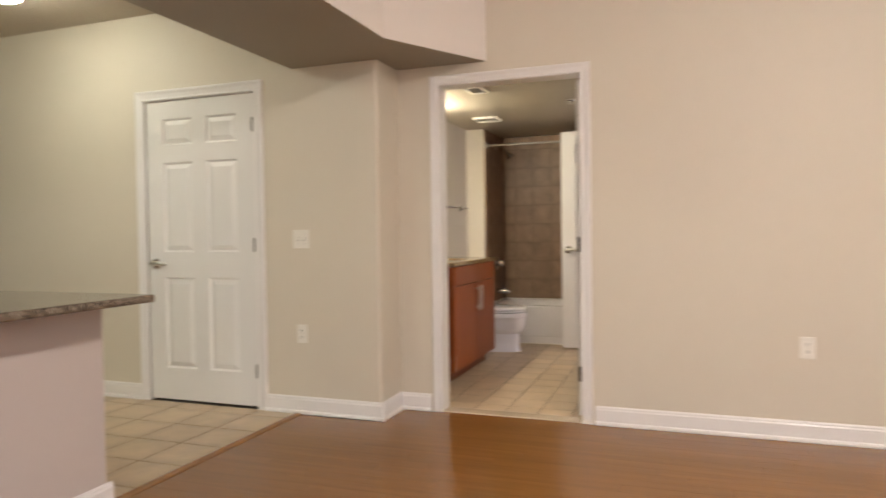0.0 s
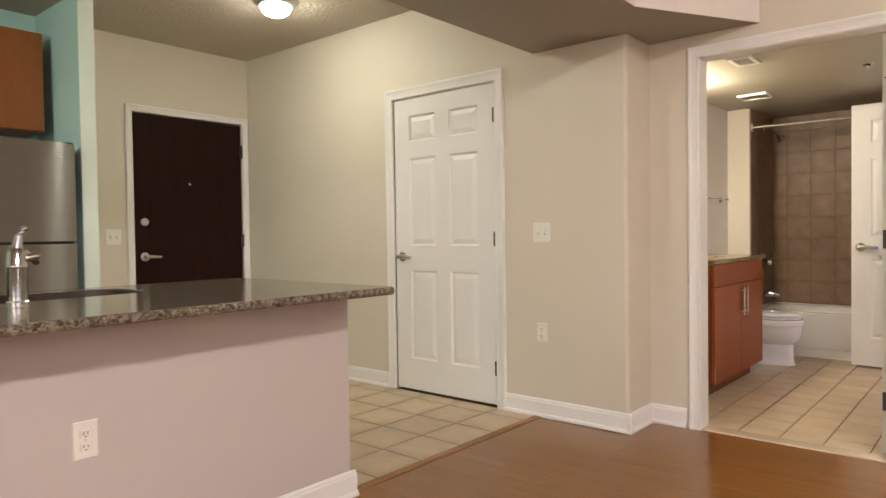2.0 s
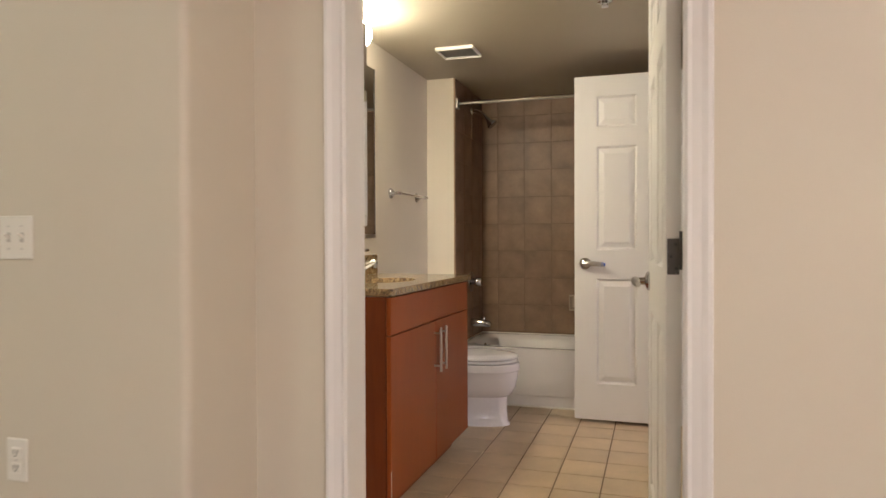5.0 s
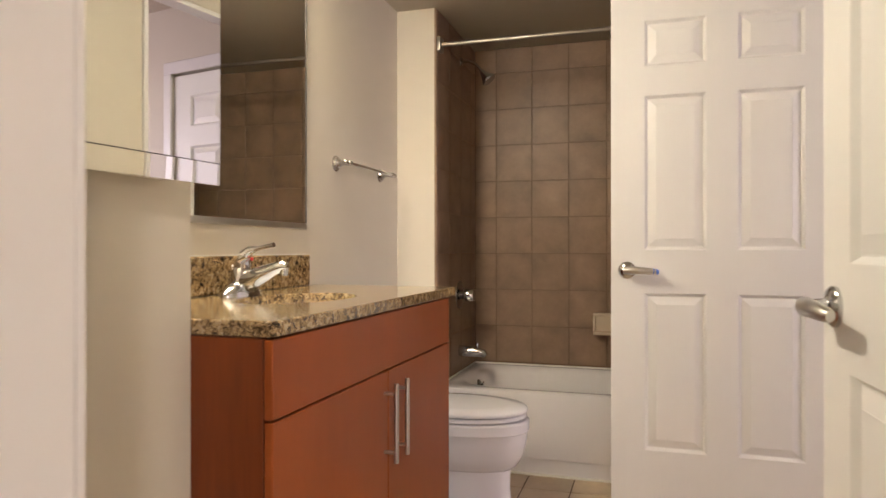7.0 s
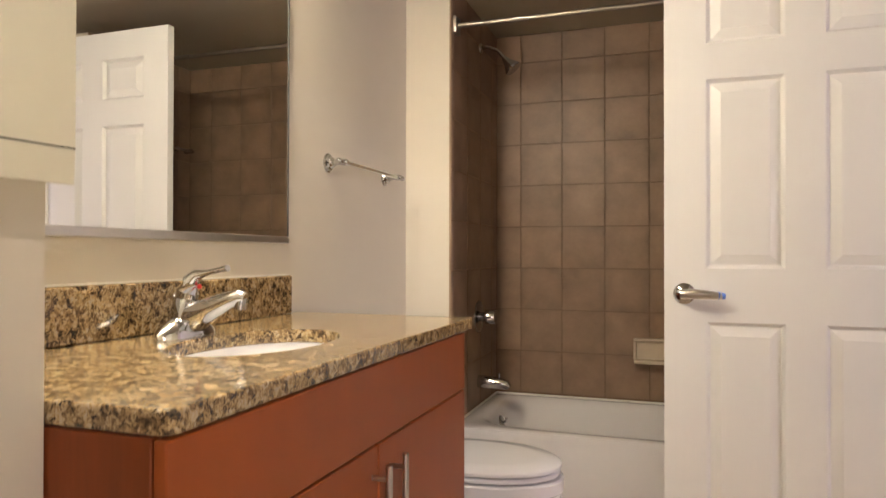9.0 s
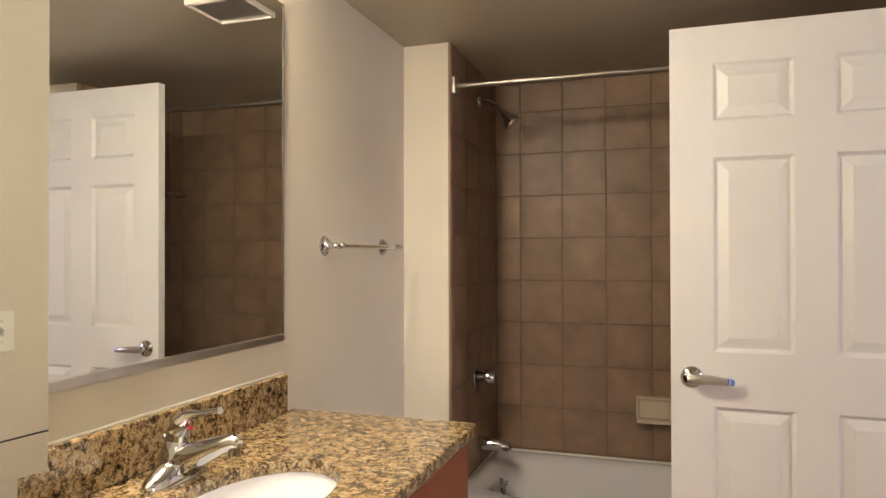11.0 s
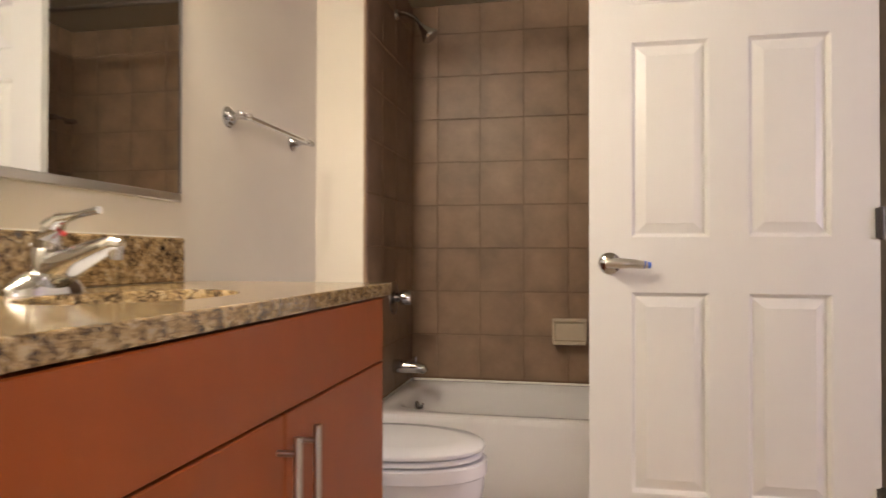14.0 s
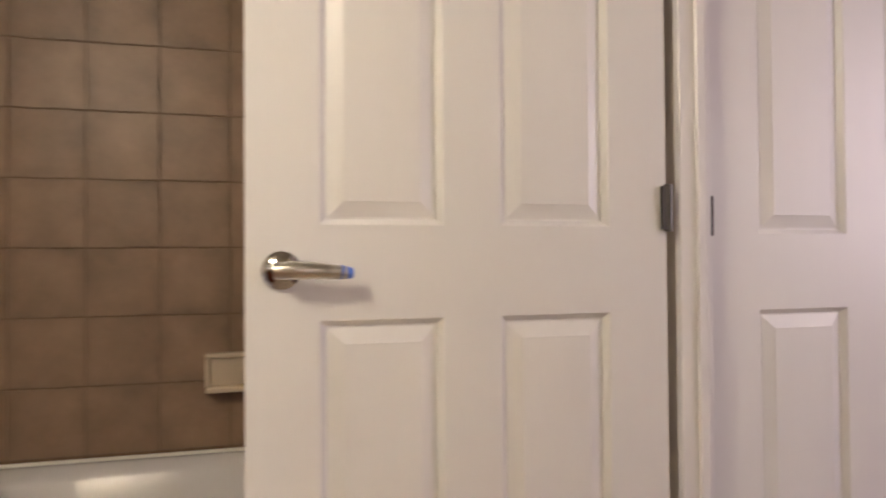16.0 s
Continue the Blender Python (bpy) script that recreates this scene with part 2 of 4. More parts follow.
BLUE = material("blue_protective_film", (0.12, 0.25, 0.75), 0.3)
RED = material("red_marking", (0.6, 0.02, 0.02), 0.4)


# ---- mesh helpers ----
def box(bm, x0, x1, y0, y1, z0, z1, bev=0.0, seg=1):
    x0, x1, y0, y1, z0, z1 = min(x0, x1), max(x0, x1), min(y0, y1), max(y0, y1), min(z0, z1), max(z0, z1)
    r = bmesh.ops.create_cube(bm, size=1)
    vs = r["verts"]
    for v in vs:
        v.co = Vector((x0 + (v.co.x + 0.5) * (x1 - x0), y0 + (v.co.y + 0.5) * (y1 - y0), z0 + (v.co.z + 0.5) * (z1 - z0)))
    if bev:
        es = list({e for v in vs for e in v.link_edges})
        bmesh.ops.bevel(bm, geom=es, offset=bev, segments=seg, affect="EDGES", profile=0.6)
    return bm


def boxbm(*a, **k):
    return box(bmesh.new(), *a, **k)


def cyl(bm, p, q, r, n=20, r2=None):
    """A closed cylinder or cone from p to q."""
    p, q = Vector(p), Vector(q)
    m = Matrix.Translation((p + q) / 2) @ (q - p).to_track_quat("Z", "Y").to_matrix().to_4x4()
    bmesh.ops.create_cone(bm, cap_ends=True, segments=n, radius1=r, radius2=r if r2 is None else r2, depth=(q - p).length, matrix=m)
    return bm


def ball(bm, c, r, sx=1, sy=1, sz=1, n=20):
    bmesh.ops.create_uvsphere(bm, u_segments=n, v_segments=n // 2 + 2, radius=r, matrix=Matrix.Translation(c) @ Matrix.Diagonal((sx, sy, sz, 1)))
    return bm


def lathe(bm, profile, n=28, m=Matrix()):
    """Turns a profile of (radius, height) round the z axis of m."""
    rings = []
    for r, z in profile:
        rings.append([bm.verts.new(m @ Vector((max(r, 1e-4) * math.cos(2 * math.pi * i / n), max(r, 1e-4) * math.sin(2 * math.pi * i / n), z))) for i in range(n)])
    for a, b in zip(rings, rings[1:]):
        for i in range(n):
            bm.faces.new((a[i], a[(i + 1) % n], b[(i + 1) % n], b[i]))
    for ring in (rings[0], rings[-1]):
        try:
            bm.faces.new(ring)
        except ValueError:
            pass
    bmesh.ops.recalc_face_normals(bm, faces=bm.faces)
    return bm


def loft(bm, rings, cap=True):
    """Skins closed rings of points, all of one length."""
    vs = [[bm.verts.new(p) for p in ring] for ring in rings]
    n = len(vs[0])
    for a, b in zip(vs, vs[1:]):
        for i in range(n):
            bm.faces.new((a[i], a[(i + 1) % n], b[(i + 1) % n], b[i]))
    if cap:
        bm.faces.new(vs[0])
        bm.faces.new(vs[-1])
    bmesh.ops.recalc_face_normals(bm, faces=bm.faces)
    return bm


def tube(bm, points, r, n=14, squash=1.0):
    """A round bar that follows points; r is one radius or one for each point."""
    points = [Vector(p) for p in points]
    rs = r if isinstance(r, (list, tuple)) else [r] * len(points)
    rings = []
    for i, p in enumerate(points):
        d = (points[min(i + 1, len(points) - 1)] - points[max(i - 1, 0)]).normalized()
        up = Vector((0, 0, 1)) if abs(d.z) < 0.9 else Vector((0, 1, 0))
        a = d.cross(up).normalized()
        b = a.cross(d).normalized()
        rings.append([p + rs[i] * (math.cos(2 * math.pi * k / n) * a + squash * math.sin(2 * math.pi * k / n) * b) for k in range(n)])
    return loft(bm, rings)


def finish(name, bm, mat, smooth=False):
    me = bpy.data.meshes.new(name)
    bm.to_mesh(me)
    bm.free()
    me.materials.append(mat)
    if smooth:
        me.shade_smooth()
        me.set_sharp_from_angle(angle=radians(40))
    return me


def thing(name, m, label, category, group="", kind=""):
    ob = new(name)
    ob.matrix_world = m if isinstance(m, Matrix) else Matrix.Translation(m)
    return tagged(ob, label, category, group, kind)


def part(name, bm, mat, parent, label="", smooth=False):
    """One mesh under a thing or part, drawn in the thing's own axes."""
    ob = new(name, finish(name, bm, mat, smooth))
    ob.parent = parent
    if label:
        tagged(ob, label)
    return ob


def solid(name, bm, mat, label, category, kind="", smooth=False, group=""):
    return tagged(new(name, finish(name, bm, mat, smooth)), label, category, group, kind)


def prism(bm, pts, z0, z1):
    low, high = [bm.verts.new((x, y, z0)) for x, y in pts], [bm.verts.new((x, y, z1)) for x, y in pts]
    bm.faces.new(low), bm.faces.new(high)
    for i in range(len(pts)):
        j = (i + 1) % len(pts)
        bm.faces.new((low[i], low[j], high[j], high[i]))
    bmesh.ops.recalc_face_normals(bm, faces=bm.faces)
    return bm


# ---- plan ----
YC, YB, XE = 6.53, 6.825, -3.905          # closet wall, bath wall, entry wall
JOG = -0.363                            # corner between the two
BX0, BX1 = -0.075, 0.783                # bath doorway
XM, XR, YT = -0.752, 1.13, 10.20        # mirror wall, right wall, back of the tub
XA, YA = -0.565, 9.46                   # tub alcove: left end, front
XA1 = 0.96
HK, HL, HB = 2.63, 2.93, 2.17           # ceilings: kitchen, living, bath
DH, TB = 2.03, 0.10                             # door opening


def walls():
    C, K = "wall", "structure"
    # closet wall with its doorway
    b = bmesh.new()
    box(b, XE - 0.12, -2.115, YC, YC + 0.12, 0, HK + 0.1)
    box(b, -2.115, -1.235, YC, YC + 0.12, 2.05, HK + 0.1)
    box(b, -1.235, JOG - 0.12, YC, YC + 0.12, 0, HL)
    rc = 0.022
    arc = [(JOG - rc + rc * math.sin(radians(a)), YC + rc - rc * math.cos(radians(a))) for a in range(0, 91, 15)]
    prism(b, [(JOG - 0.12, YC)] + arc + [(JOG, YC + 0.12), (JOG - 0.12, YC + 0.12)], 0, HL)
    solid("wall_closet", b, PAINT, "beige painted wall around the white closet door", C, K)
    solid("wall_jog", boxbm(JOG - 0.12, JOG, YC + 0.12, YB + TB, 0, HL), PAINT, "short beige return wall beside the bath doorway", C, K)
    b = bmesh.new()
    box(b, JOG, BX0 - 0.02, YB, YB + TB, 0, HL)
    box(b, BX0 - 0.02, BX1 + 0.02, YB, YB + TB, DH + 0.03, HL)
    box(b, BX1 + 0.02, 3.6, YB, YB + TB, 0, HL)
    solid("wall_bath_front", b, PAINT, "long beige painted wall with the bathroom doorway", C, K)
    # entry wall
    b = bmesh.new()
    box(b, XE - 0.12, XE, 4.95, 5.505, 0, HK + 0.1)
    box(b, XE - 0.12, XE, 5.505, 6.468, 2.07, HK + 0.1)
    box(b, XE - 0.12, XE, 6.468, YC, 0, HK + 0.1)
    solid("wall_entry", b, PAINT, "beige painted wall around the dark entry door", C, K)
    solid("wall_kitchen_back", boxbm(XE - 0.12, XE, 0.9, 4.95, 0, HK + 0.1), TEAL, "pale teal kitchen wall behind the cabinets", C, K)
    b = bmesh.new()
    box(b, XE, -3.20, 4.863, 4.957, 0, HK)
    st = solid("wall_fridge_stub", b, TEAL, "pale teal wall stub that ends beside the fridge", C, K)
    # the front and far faces are a paler mint than the rest
    st.data.materials.append(MINT)
    for f in st.data.polygons:
        if f.normal.x > 0.5 or f.normal.y > 0.5:
            f.material_index = 1
    solid("wall_kitchen_end", boxbm(XE - 0.12, -0.8, 0.78, 0.9, 0, HL), PAINT, "beige painted kitchen end wall", C, K)
    # living room, behind the walker
    b = bmesh.new()
    box(b, -0.8, 1.2, -1.5, -1.38, 0, HL)
    box(b, 3.4, 3.6, -1.5, -1.38, 0, HL)
    box(b, 1.2, 3.4, -1.5, -1.38, 0, 0.6)
    box(b, 1.2, 3.4, -1.5, -1.38, 2.6, HL)
    solid("wall_living_south", b, PAINT, "beige painted living-room end wall around a window", C, K)
    b = bmesh.new()
    box(b, 3.6, 3.72, -1.5, 1.7, 0, HL)
    box(b, 3.6, 3.72, 3.7, YB + TB, 0, HL)
    box(b, 3.6, 3.72, 1.7, 3.7, 0, 0.9)
    box(b, 3.6, 3.72, 1.7, 3.7, 2.5, HL)
    solid("wall_living_east", b, PAINT, "beige painted living-room side wall around a window", C, K)
    solid("wall_living_west", boxbm(-0.92, -0.8, -1.5, 0.78, 0, HL), PAINT, "beige painted living-room wall", C, K)
    # bathroom
    solid("wall_vanity_side", boxbm(-1.4, -0.385, YB + TB, 7.477, 0, HB), PAINT, "beige painted wall between doorway and vanity", C, K)
    solid("wall_mirror", boxbm(XM - 0.12, XM, 7.477, YT + 0.12, 0, HB), PAINT, "beige painted wall behind the vanity mirror", C, K)
    solid("wall_tub_wing", boxbm(XM, XA, YA, YT, 0, HB), PAINT, "cream painted wing wall at the shower end", C, K)
    solid("wall_tub_wing_right", boxbm(XA1, XR, YA, YT, 0, HB), PAINT, "cream painted wing wall at the tub's foot", C, K)
    solid("wall_tub_back", boxbm(XM, XR + 0.12, YT, YT + 0.12, 0, HB), PAINT, "wall behind the tub tiles", C, K)
    b = bmesh.new()
    box(b, XR, XR + 0.12, YB + TB, 8.338, 0, HB)
    box(b, XR, XR + 0.07, 8.338, 9.247, 2.072, HB)
    box(b, XR, XR + 0.07, 9.247, YT, 0, HB)
    solid("wall_bath_right", b, PAINT, "beige painted bathroom wall with a bedroom doorway", C, K)
    # bedroom passage beyond the second doorway
    b = bmesh.new()
    box(b, XR + 0.072, 2.124, 9.29, 9.41, 2.06, 2.45)
    box(b, 2.124, 3.6, 9.29, 9.41, 0, 2.45)
    box(b, XR + 0.072, 2.124, 9.345, 9.41, 0, 2.06)
    solid("wall_bedroom_closet", b, PAINT, "beige painted bedroom wall around a white door", C, K)
    b = bmesh.new()
    box(b, 3.6, 3.72, YB + TB, 7.3, 0, 2.45)
    box(b, 3.6, 3.72, 8.5, 9.41, 0, 2.45)
    box(b, 3.6, 3.72, 7.3, 8.5, 0, 0.8)
    box(b, 3.6, 3.72, 7.3, 8.5, 2.1, 2.45)
    solid("wall_bedroom_east", b, PAINT, "beige painted bedroom wall around a window", C, K)


def floors():
    solid("floor_slab", boxbm(XE - 0.12, 3.72, -1.5, YT + 0.12, -0.12, -0.012), GROUT, "bare floor slab under the finishes", "floor", "structure")
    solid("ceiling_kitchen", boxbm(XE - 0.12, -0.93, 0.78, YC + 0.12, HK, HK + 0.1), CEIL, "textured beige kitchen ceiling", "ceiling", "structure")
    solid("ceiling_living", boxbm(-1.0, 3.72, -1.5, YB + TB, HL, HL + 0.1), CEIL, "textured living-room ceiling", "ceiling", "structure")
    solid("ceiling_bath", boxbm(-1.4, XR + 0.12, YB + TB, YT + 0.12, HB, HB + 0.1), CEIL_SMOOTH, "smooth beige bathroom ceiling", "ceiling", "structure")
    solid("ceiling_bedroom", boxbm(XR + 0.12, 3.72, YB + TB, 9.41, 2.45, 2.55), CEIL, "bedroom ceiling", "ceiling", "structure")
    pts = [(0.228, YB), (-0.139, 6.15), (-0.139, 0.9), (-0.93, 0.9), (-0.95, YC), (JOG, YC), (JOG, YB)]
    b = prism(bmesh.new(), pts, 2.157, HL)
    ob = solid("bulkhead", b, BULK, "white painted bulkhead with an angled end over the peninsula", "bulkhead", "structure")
    # downward faces take the shade-dark colour
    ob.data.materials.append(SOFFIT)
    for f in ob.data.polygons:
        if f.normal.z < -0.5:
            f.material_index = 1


walls()
floors()


# ---- trim ----
def molding(name, p, q, outward, profile, mat, label, parent=None):
    """A straight run of moulding from p to q; profile is (out, up) with the wall at out = 0."""
    p, q, o = Vector(p), Vector(q), Vector(outward)
    up = Vector((0, 0, 1))
    b = loft(bmesh.new(), [[e + o * a + up * h for a, h in profile] for e in (p, q)])
    return solid(name, b, mat, label, "trim", "structure")


BASE = [(0, 0), (0.024, 0), (0.026, 0.008), (0.022, 0.018), (0.014, 0.022), (0.014, 0.086), (0.010, 0.094), (0.010, 0.100), (0.004, 0.108), (0, 0.108)]
BASE_RUNS = [
    ((XE, YC, 0), (-2.19, YC, 0), (0, -1, 0)), ((-1.175, YC, 0), (JOG + 0.026, YC, 0), (0, -1, 0)), ((JOG, YC - 0.026, 0), (JOG, YB, 0), (1, 0, 0)),
    ((JOG, YB, 0), (BX0 - 0.078, YB, 0), (0, -1, 0)), ((BX1 + 0.078, YB, 0), (3.6, YB, 0), (0, -1, 0)), ((XE, 4.96, 0), (XE, 5.445, 0), (1, 0, 0)),
    ((-0.90, 5.026, 0), (-0.90, 1.0, 0), (1, 0, 0)), ((-0.90, 5.0, 0), (-1.70, 5.0, 0), (0, 1, 0)), ((XM, 8.65, 0), (XM, YA, 0), (1, 0, 0)),
    ((XR, 6.98, 0), (XR, 8.28, 0), (-1, 0, 0)),
]
for a, c, o in BASE_RUNS:
    molding("baseboard", a, c, o, BASE, TRIM, "white painted moulded baseboard with a shoe strip")


def casing(name, width, height, m, label, w=0.07, foot=0.0):
    """A mitred door casing in the local xz plane, standing out towards -y."""
    prof = [(w * a, d) for a, d in ((0.0, 0.0), (0.0, -0.010), (0.11, -0.016), (0.26, -0.012), (0.60, -0.015), (0.80, -0.020), (0.94, -0.020), (1.0, -0.014), (1.0, 0.0))]
    th = thing(name, m, label, "door casing", kind="structure")
    for nm, ends in (("casing_leg", ((0, foot, -1, 0), (0, height, -1, 1))), ("casing_leg", ((width, foot, 1, 0), (width, height, 1, 1))), ("casing_head", ((0, height, -1, 1), (width, height, 1, 1)))):
        rings = [[Vector((x + sx * a, d, z + sz * a)) for a, d in prof] for x, z, sx, sz in ends]
        part(nm, loft(bmesh.new(), rings), TRIM, th)
    return th


def jamb(th, width, height, depth):
    """Lining boards with a stop, inside the casing, running towards +y."""
    for nm, a in (("jamb", (-0.02, 0, 0, depth, 0, height)), ("jamb", (width, width + 0.02, 0, depth, 0, height)), ("head_jamb", (-0.02, width + 0.02, 0, depth, height, height + 0.02))):
        part(nm, boxbm(*a, bev=0.002), TRIM, th)


# ---- doors ----
def lever(th, x, y, z, way, side, tip=None):
    """A chrome lever on a round rose. way: along x to which the handle points; side: -1 or 1 along y."""
    rose = part("lever_handle", lathe(bmesh.new(), [(0.0, 0.0), (0.034, 0.0), (0.034, 0.006), (0.028, 0.012), (0.014, 0.016), (0.012, 0.042), (0.0, 0.042)],
                m=Matrix.Translation((x, y, z)) @ Matrix.Rotation(radians(90 if side < 0 else -90), 4, "X")), CHROME, th, "chrome lever handle on a round rose", True)
    pts = [(x - way * 0.012, y + side * 0.044, z), (x + way * 0.02, y + side * 0.050, z + 0.001), (x + way * 0.06, y + side * 0.050, z), (x + way * 0.105, y + side * 0.046, z - 0.004), (x + way * 0.118, y + side * 0.042, z - 0.005)]
    part("lever_arm", tube(bmesh.new(), pts, [0.013, 0.015, 0.0135, 0.011, 0.008], squash=1.1), NICKEL, rose, "", True)
    if tip:
        part("lever_tip_film", tube(bmesh.new(), [(x + way * 0.098, y + side * 0.047, z - 0.003), (x + way * 0.119, y + side * 0.0425, z - 0.005)], [0.0118, 0.0086], squash=1.1), tip, rose, "bit of blue protective film", True)
    return rose


def hinge(th, x, y, z, side):
    h = part("hinge", cyl(bmesh.new(), (x, y, z - 0.048), (x, y, z + 0.048), 0.0085, 12), HINGEMETAL, th, "dull metal butt hinge")
    part("hinge_leaf", boxbm(x - 0.016 if side < 0 else x, x if side < 0 else x + 0.016, y - 0.005, y + 0.004, z - 0.044, z + 0.044), HINGEMETAL, h)
    return h


def six_panel(name, w, h, m, label, latch, face=-1, both=True, film=None, hinges=(0.23, 1.045, 1.82), levers=(-1, 1), hinge_face=None):
    """A moulded six-panel door. Local x runs 0..w, the slab lies between y = 0 and 0.035, z 0..h. latch: 'l' or 'r'."""
    th = thing(name, m, label, "door", kind="structure")
    t = 0.035
    s, mu = 0.155 * w, 0.135 * w
    pw = (w - 2 * s - mu) / 2
    xs = [0, s, s + pw, s + pw + mu, w - s, w]
    k = h / 2.03
    zs = [0, 0.215 * k, 0.835 * k, 1.006 * k, 1.615 * k, 1.73 * k, 1.91 * k, h]
    b = bmesh.new()
    for y, flip in ((0, False), (t, True)):
        for i in range(5):
            for j in range(7):
                if i in (1, 3) and j in (1, 3, 5):
                    continue
                q = [b.verts.new(c) for c in ((xs[i], y, zs[j]), (xs[i + 1], y, zs[j]), (xs[i + 1], y, zs[j + 1]), (xs[i], y, zs[j + 1]))]
                b.faces.new(q[::-1] if flip else q)
    for x in (0, w):
        b.faces.new([b.verts.new(c) for c in ((x, 0, 0), (x, t, 0), (x, t, h), (x, 0, h))])
    for z in (0, h):
        b.faces.new([b.verts.new(c) for c in ((0, 0, z), (w, 0, z), (w, t, z), (0, t, z))])
    bmesh.ops.remove_doubles(b, verts=b.verts, dist=1e-5)
    bmesh.ops.recalc_face_normals(b, faces=b.faces)
    part("door_slab", b, DOORWHITE, th)
    for i in (1, 3):
        for j in (1, 3, 5):
            b = bmesh.new()
            for y, o in ((0, 1), (t, -1)):
                rings = []
                for ins, d in ((0, 0), (0.002, 0.0015), (0.011, 0.013), (0.015, 0.013), (0.043, 0.003), (0.0435, 0.0022)):
                    rings.append([b.verts.new((x, y + o * d, z)) for x, z in ((xs[i] + ins, zs[j] + ins), (xs[i + 1] - ins, zs[j] + ins), (xs[i + 1] - ins, zs[j + 1] - ins), (xs[i] + ins, zs[j + 1] - ins))])
                for a, c in zip(rings, rings[1:]):
                    for n in range(4):
                        b.faces.new((a[n], a[(n + 1) % 4], c[(n + 1) % 4], c[n]) if o > 0 else (c[n], c[(n + 1) % 4], a[(n + 1) % 4], a[n]))
                b.faces.new(rings[-1] if o > 0 else rings[-1][::-1])
            part("panel", b, DOORWHITE, th)
    lx, way = (0.062, 1) if latch == "l" else (w - 0.062, -1)
    for sd in levers:
        lever(th, lx, 0 if sd < 0 else t, 0.925, way, sd, film if sd < 0 else None)
    hx = w if latch == "l" else 0.0
    hy = (-0.004 if (hinge_face or face) < 0 else t + 0.004)
    for z in hinges:
        hinge(th, hx + (0.003 if latch == "l" else -0.003), hy, z, -1 if latch == "l" else 1)
    return th


# closet door
c = casing("closet_door_casing", 0.88, 2.04, pose(-2.115, YC, 0), "white moulded casing round the closet door")
jamb(c, 0.88, 2.04, 0.12)
six_panel("door_closet", 0.87, 2.02, pose(-2.110, YC + 0.006, 0.016), "closed white six-panel closet door with a chrome lever", "l", levers=(-1,))
# added black sheet, so the door's gaps look dark
solid("closet_back", boxbm(-2.3, -1.0, YC + 0.5, YC + 0.55, 0, 2.3), BLACK, "unseen black sheet for the darkness behind the closet door", "wall", "structure")
# bath doorway and its open door
c = casing("bath_door_casing", BX1 - BX0, DH, pose(BX0, YB, 0), "white moulded casing round the bathroom doorway", w=0.063)
jamb(c, BX1 - BX0, DH, TB)
casing("bath_door_casing_inside", BX1 - BX0, DH, pose(BX1, YB + TB, 0, 0, 0, 180), "white moulded casing on the bathroom side of the doorway")
BATHDOOR = six_panel("door_bath", 0.805, 2.01, pose(0.780, 6.945, 0.012, 0, 0, 93.6) , "white six-panel bathroom door standing open into the bath", "r", levers=(1, -1), hinge_face=-1)
for hz in (0.25, 1.03, 1.80):
    hp = part("hinge_plate", boxbm(-0.0025, -0.0002, 0.004, 0.033, hz - 0.045, hz + 0.045, bev=0.0008), TRIM if hz > 1.5 else HINGEMETAL, BATHDOOR, "white top hinge leaf" if hz > 1.5 else "grey steel hinge leaf on the door edge")
    for dz in (-0.03, 0.0, 0.03):
        part("screw", cyl(bmesh.new(), (-0.0032, 0.012 if dz else 0.024, hz + dz), (-0.0024, 0.012 if dz else 0.024, hz + dz), 0.004, 10), DARKSLOT, hp)
# second bath door, standing open in front of the tub
six_panel("door_bedroom", 0.828, 2.03, pose(0.258, 9.218, 0.022), "white six-panel door standing open in front of the tub", "l", film=BLUE, levers=(-1, 1))
for nm, a in (("jamb", (XR - 0.012, XR + 0.12, 8.34, 8.36, 0, 2.05)), ("jamb", (XR - 0.006, XR + 0.068, 9.225, 9.245, 0, 2.05)), ("head_jamb", (XR - 0.006, XR + 0.068, 8.36, 9.225, 2.05, 2.07))):
    solid("bedroom_door_" + nm, boxbm(*a, bev=0.002), TRIM, "white painted door lining board", "door jamb", "structure")
# closed door in the bedroom passage
solid("bedroom_door_stop", boxbm(XR + 0.030, XR + 0.055, 9.217, 9.2255, 0, 2.05, bev=0.003), TRIM, "white stop strip on the door lining", "door jamb", "structure")
for nm, a in (("head", (XR + 0.073, 2.184, 9.272, 9.289, 2.055, 2.125)), ("leg", (2.121, 2.184, 9.272, 9.289, 0, 2.054)), ("near_leg", (XR + 0.073, 1.2245, 9.276, 9.330, 0, 2.054))):
    solid("passage_door_casing_" + nm, boxbm(*a, bev=0.004), TRIM, "white casing round a closed bedroom door", "door casing", "structure")
six_panel("door_passage", 0.88, 2.03, pose(1.2365, 9.296, 0.012), "closed white six-panel door beyond the bathroom", "r", levers=(-1,))
# dark entry door
c = casing("entry_door_casing", 0.955, 2.065, pose(XE, 5.508, 0, 0, 0, 90), "plain white casing round the entry door", w=0.055)


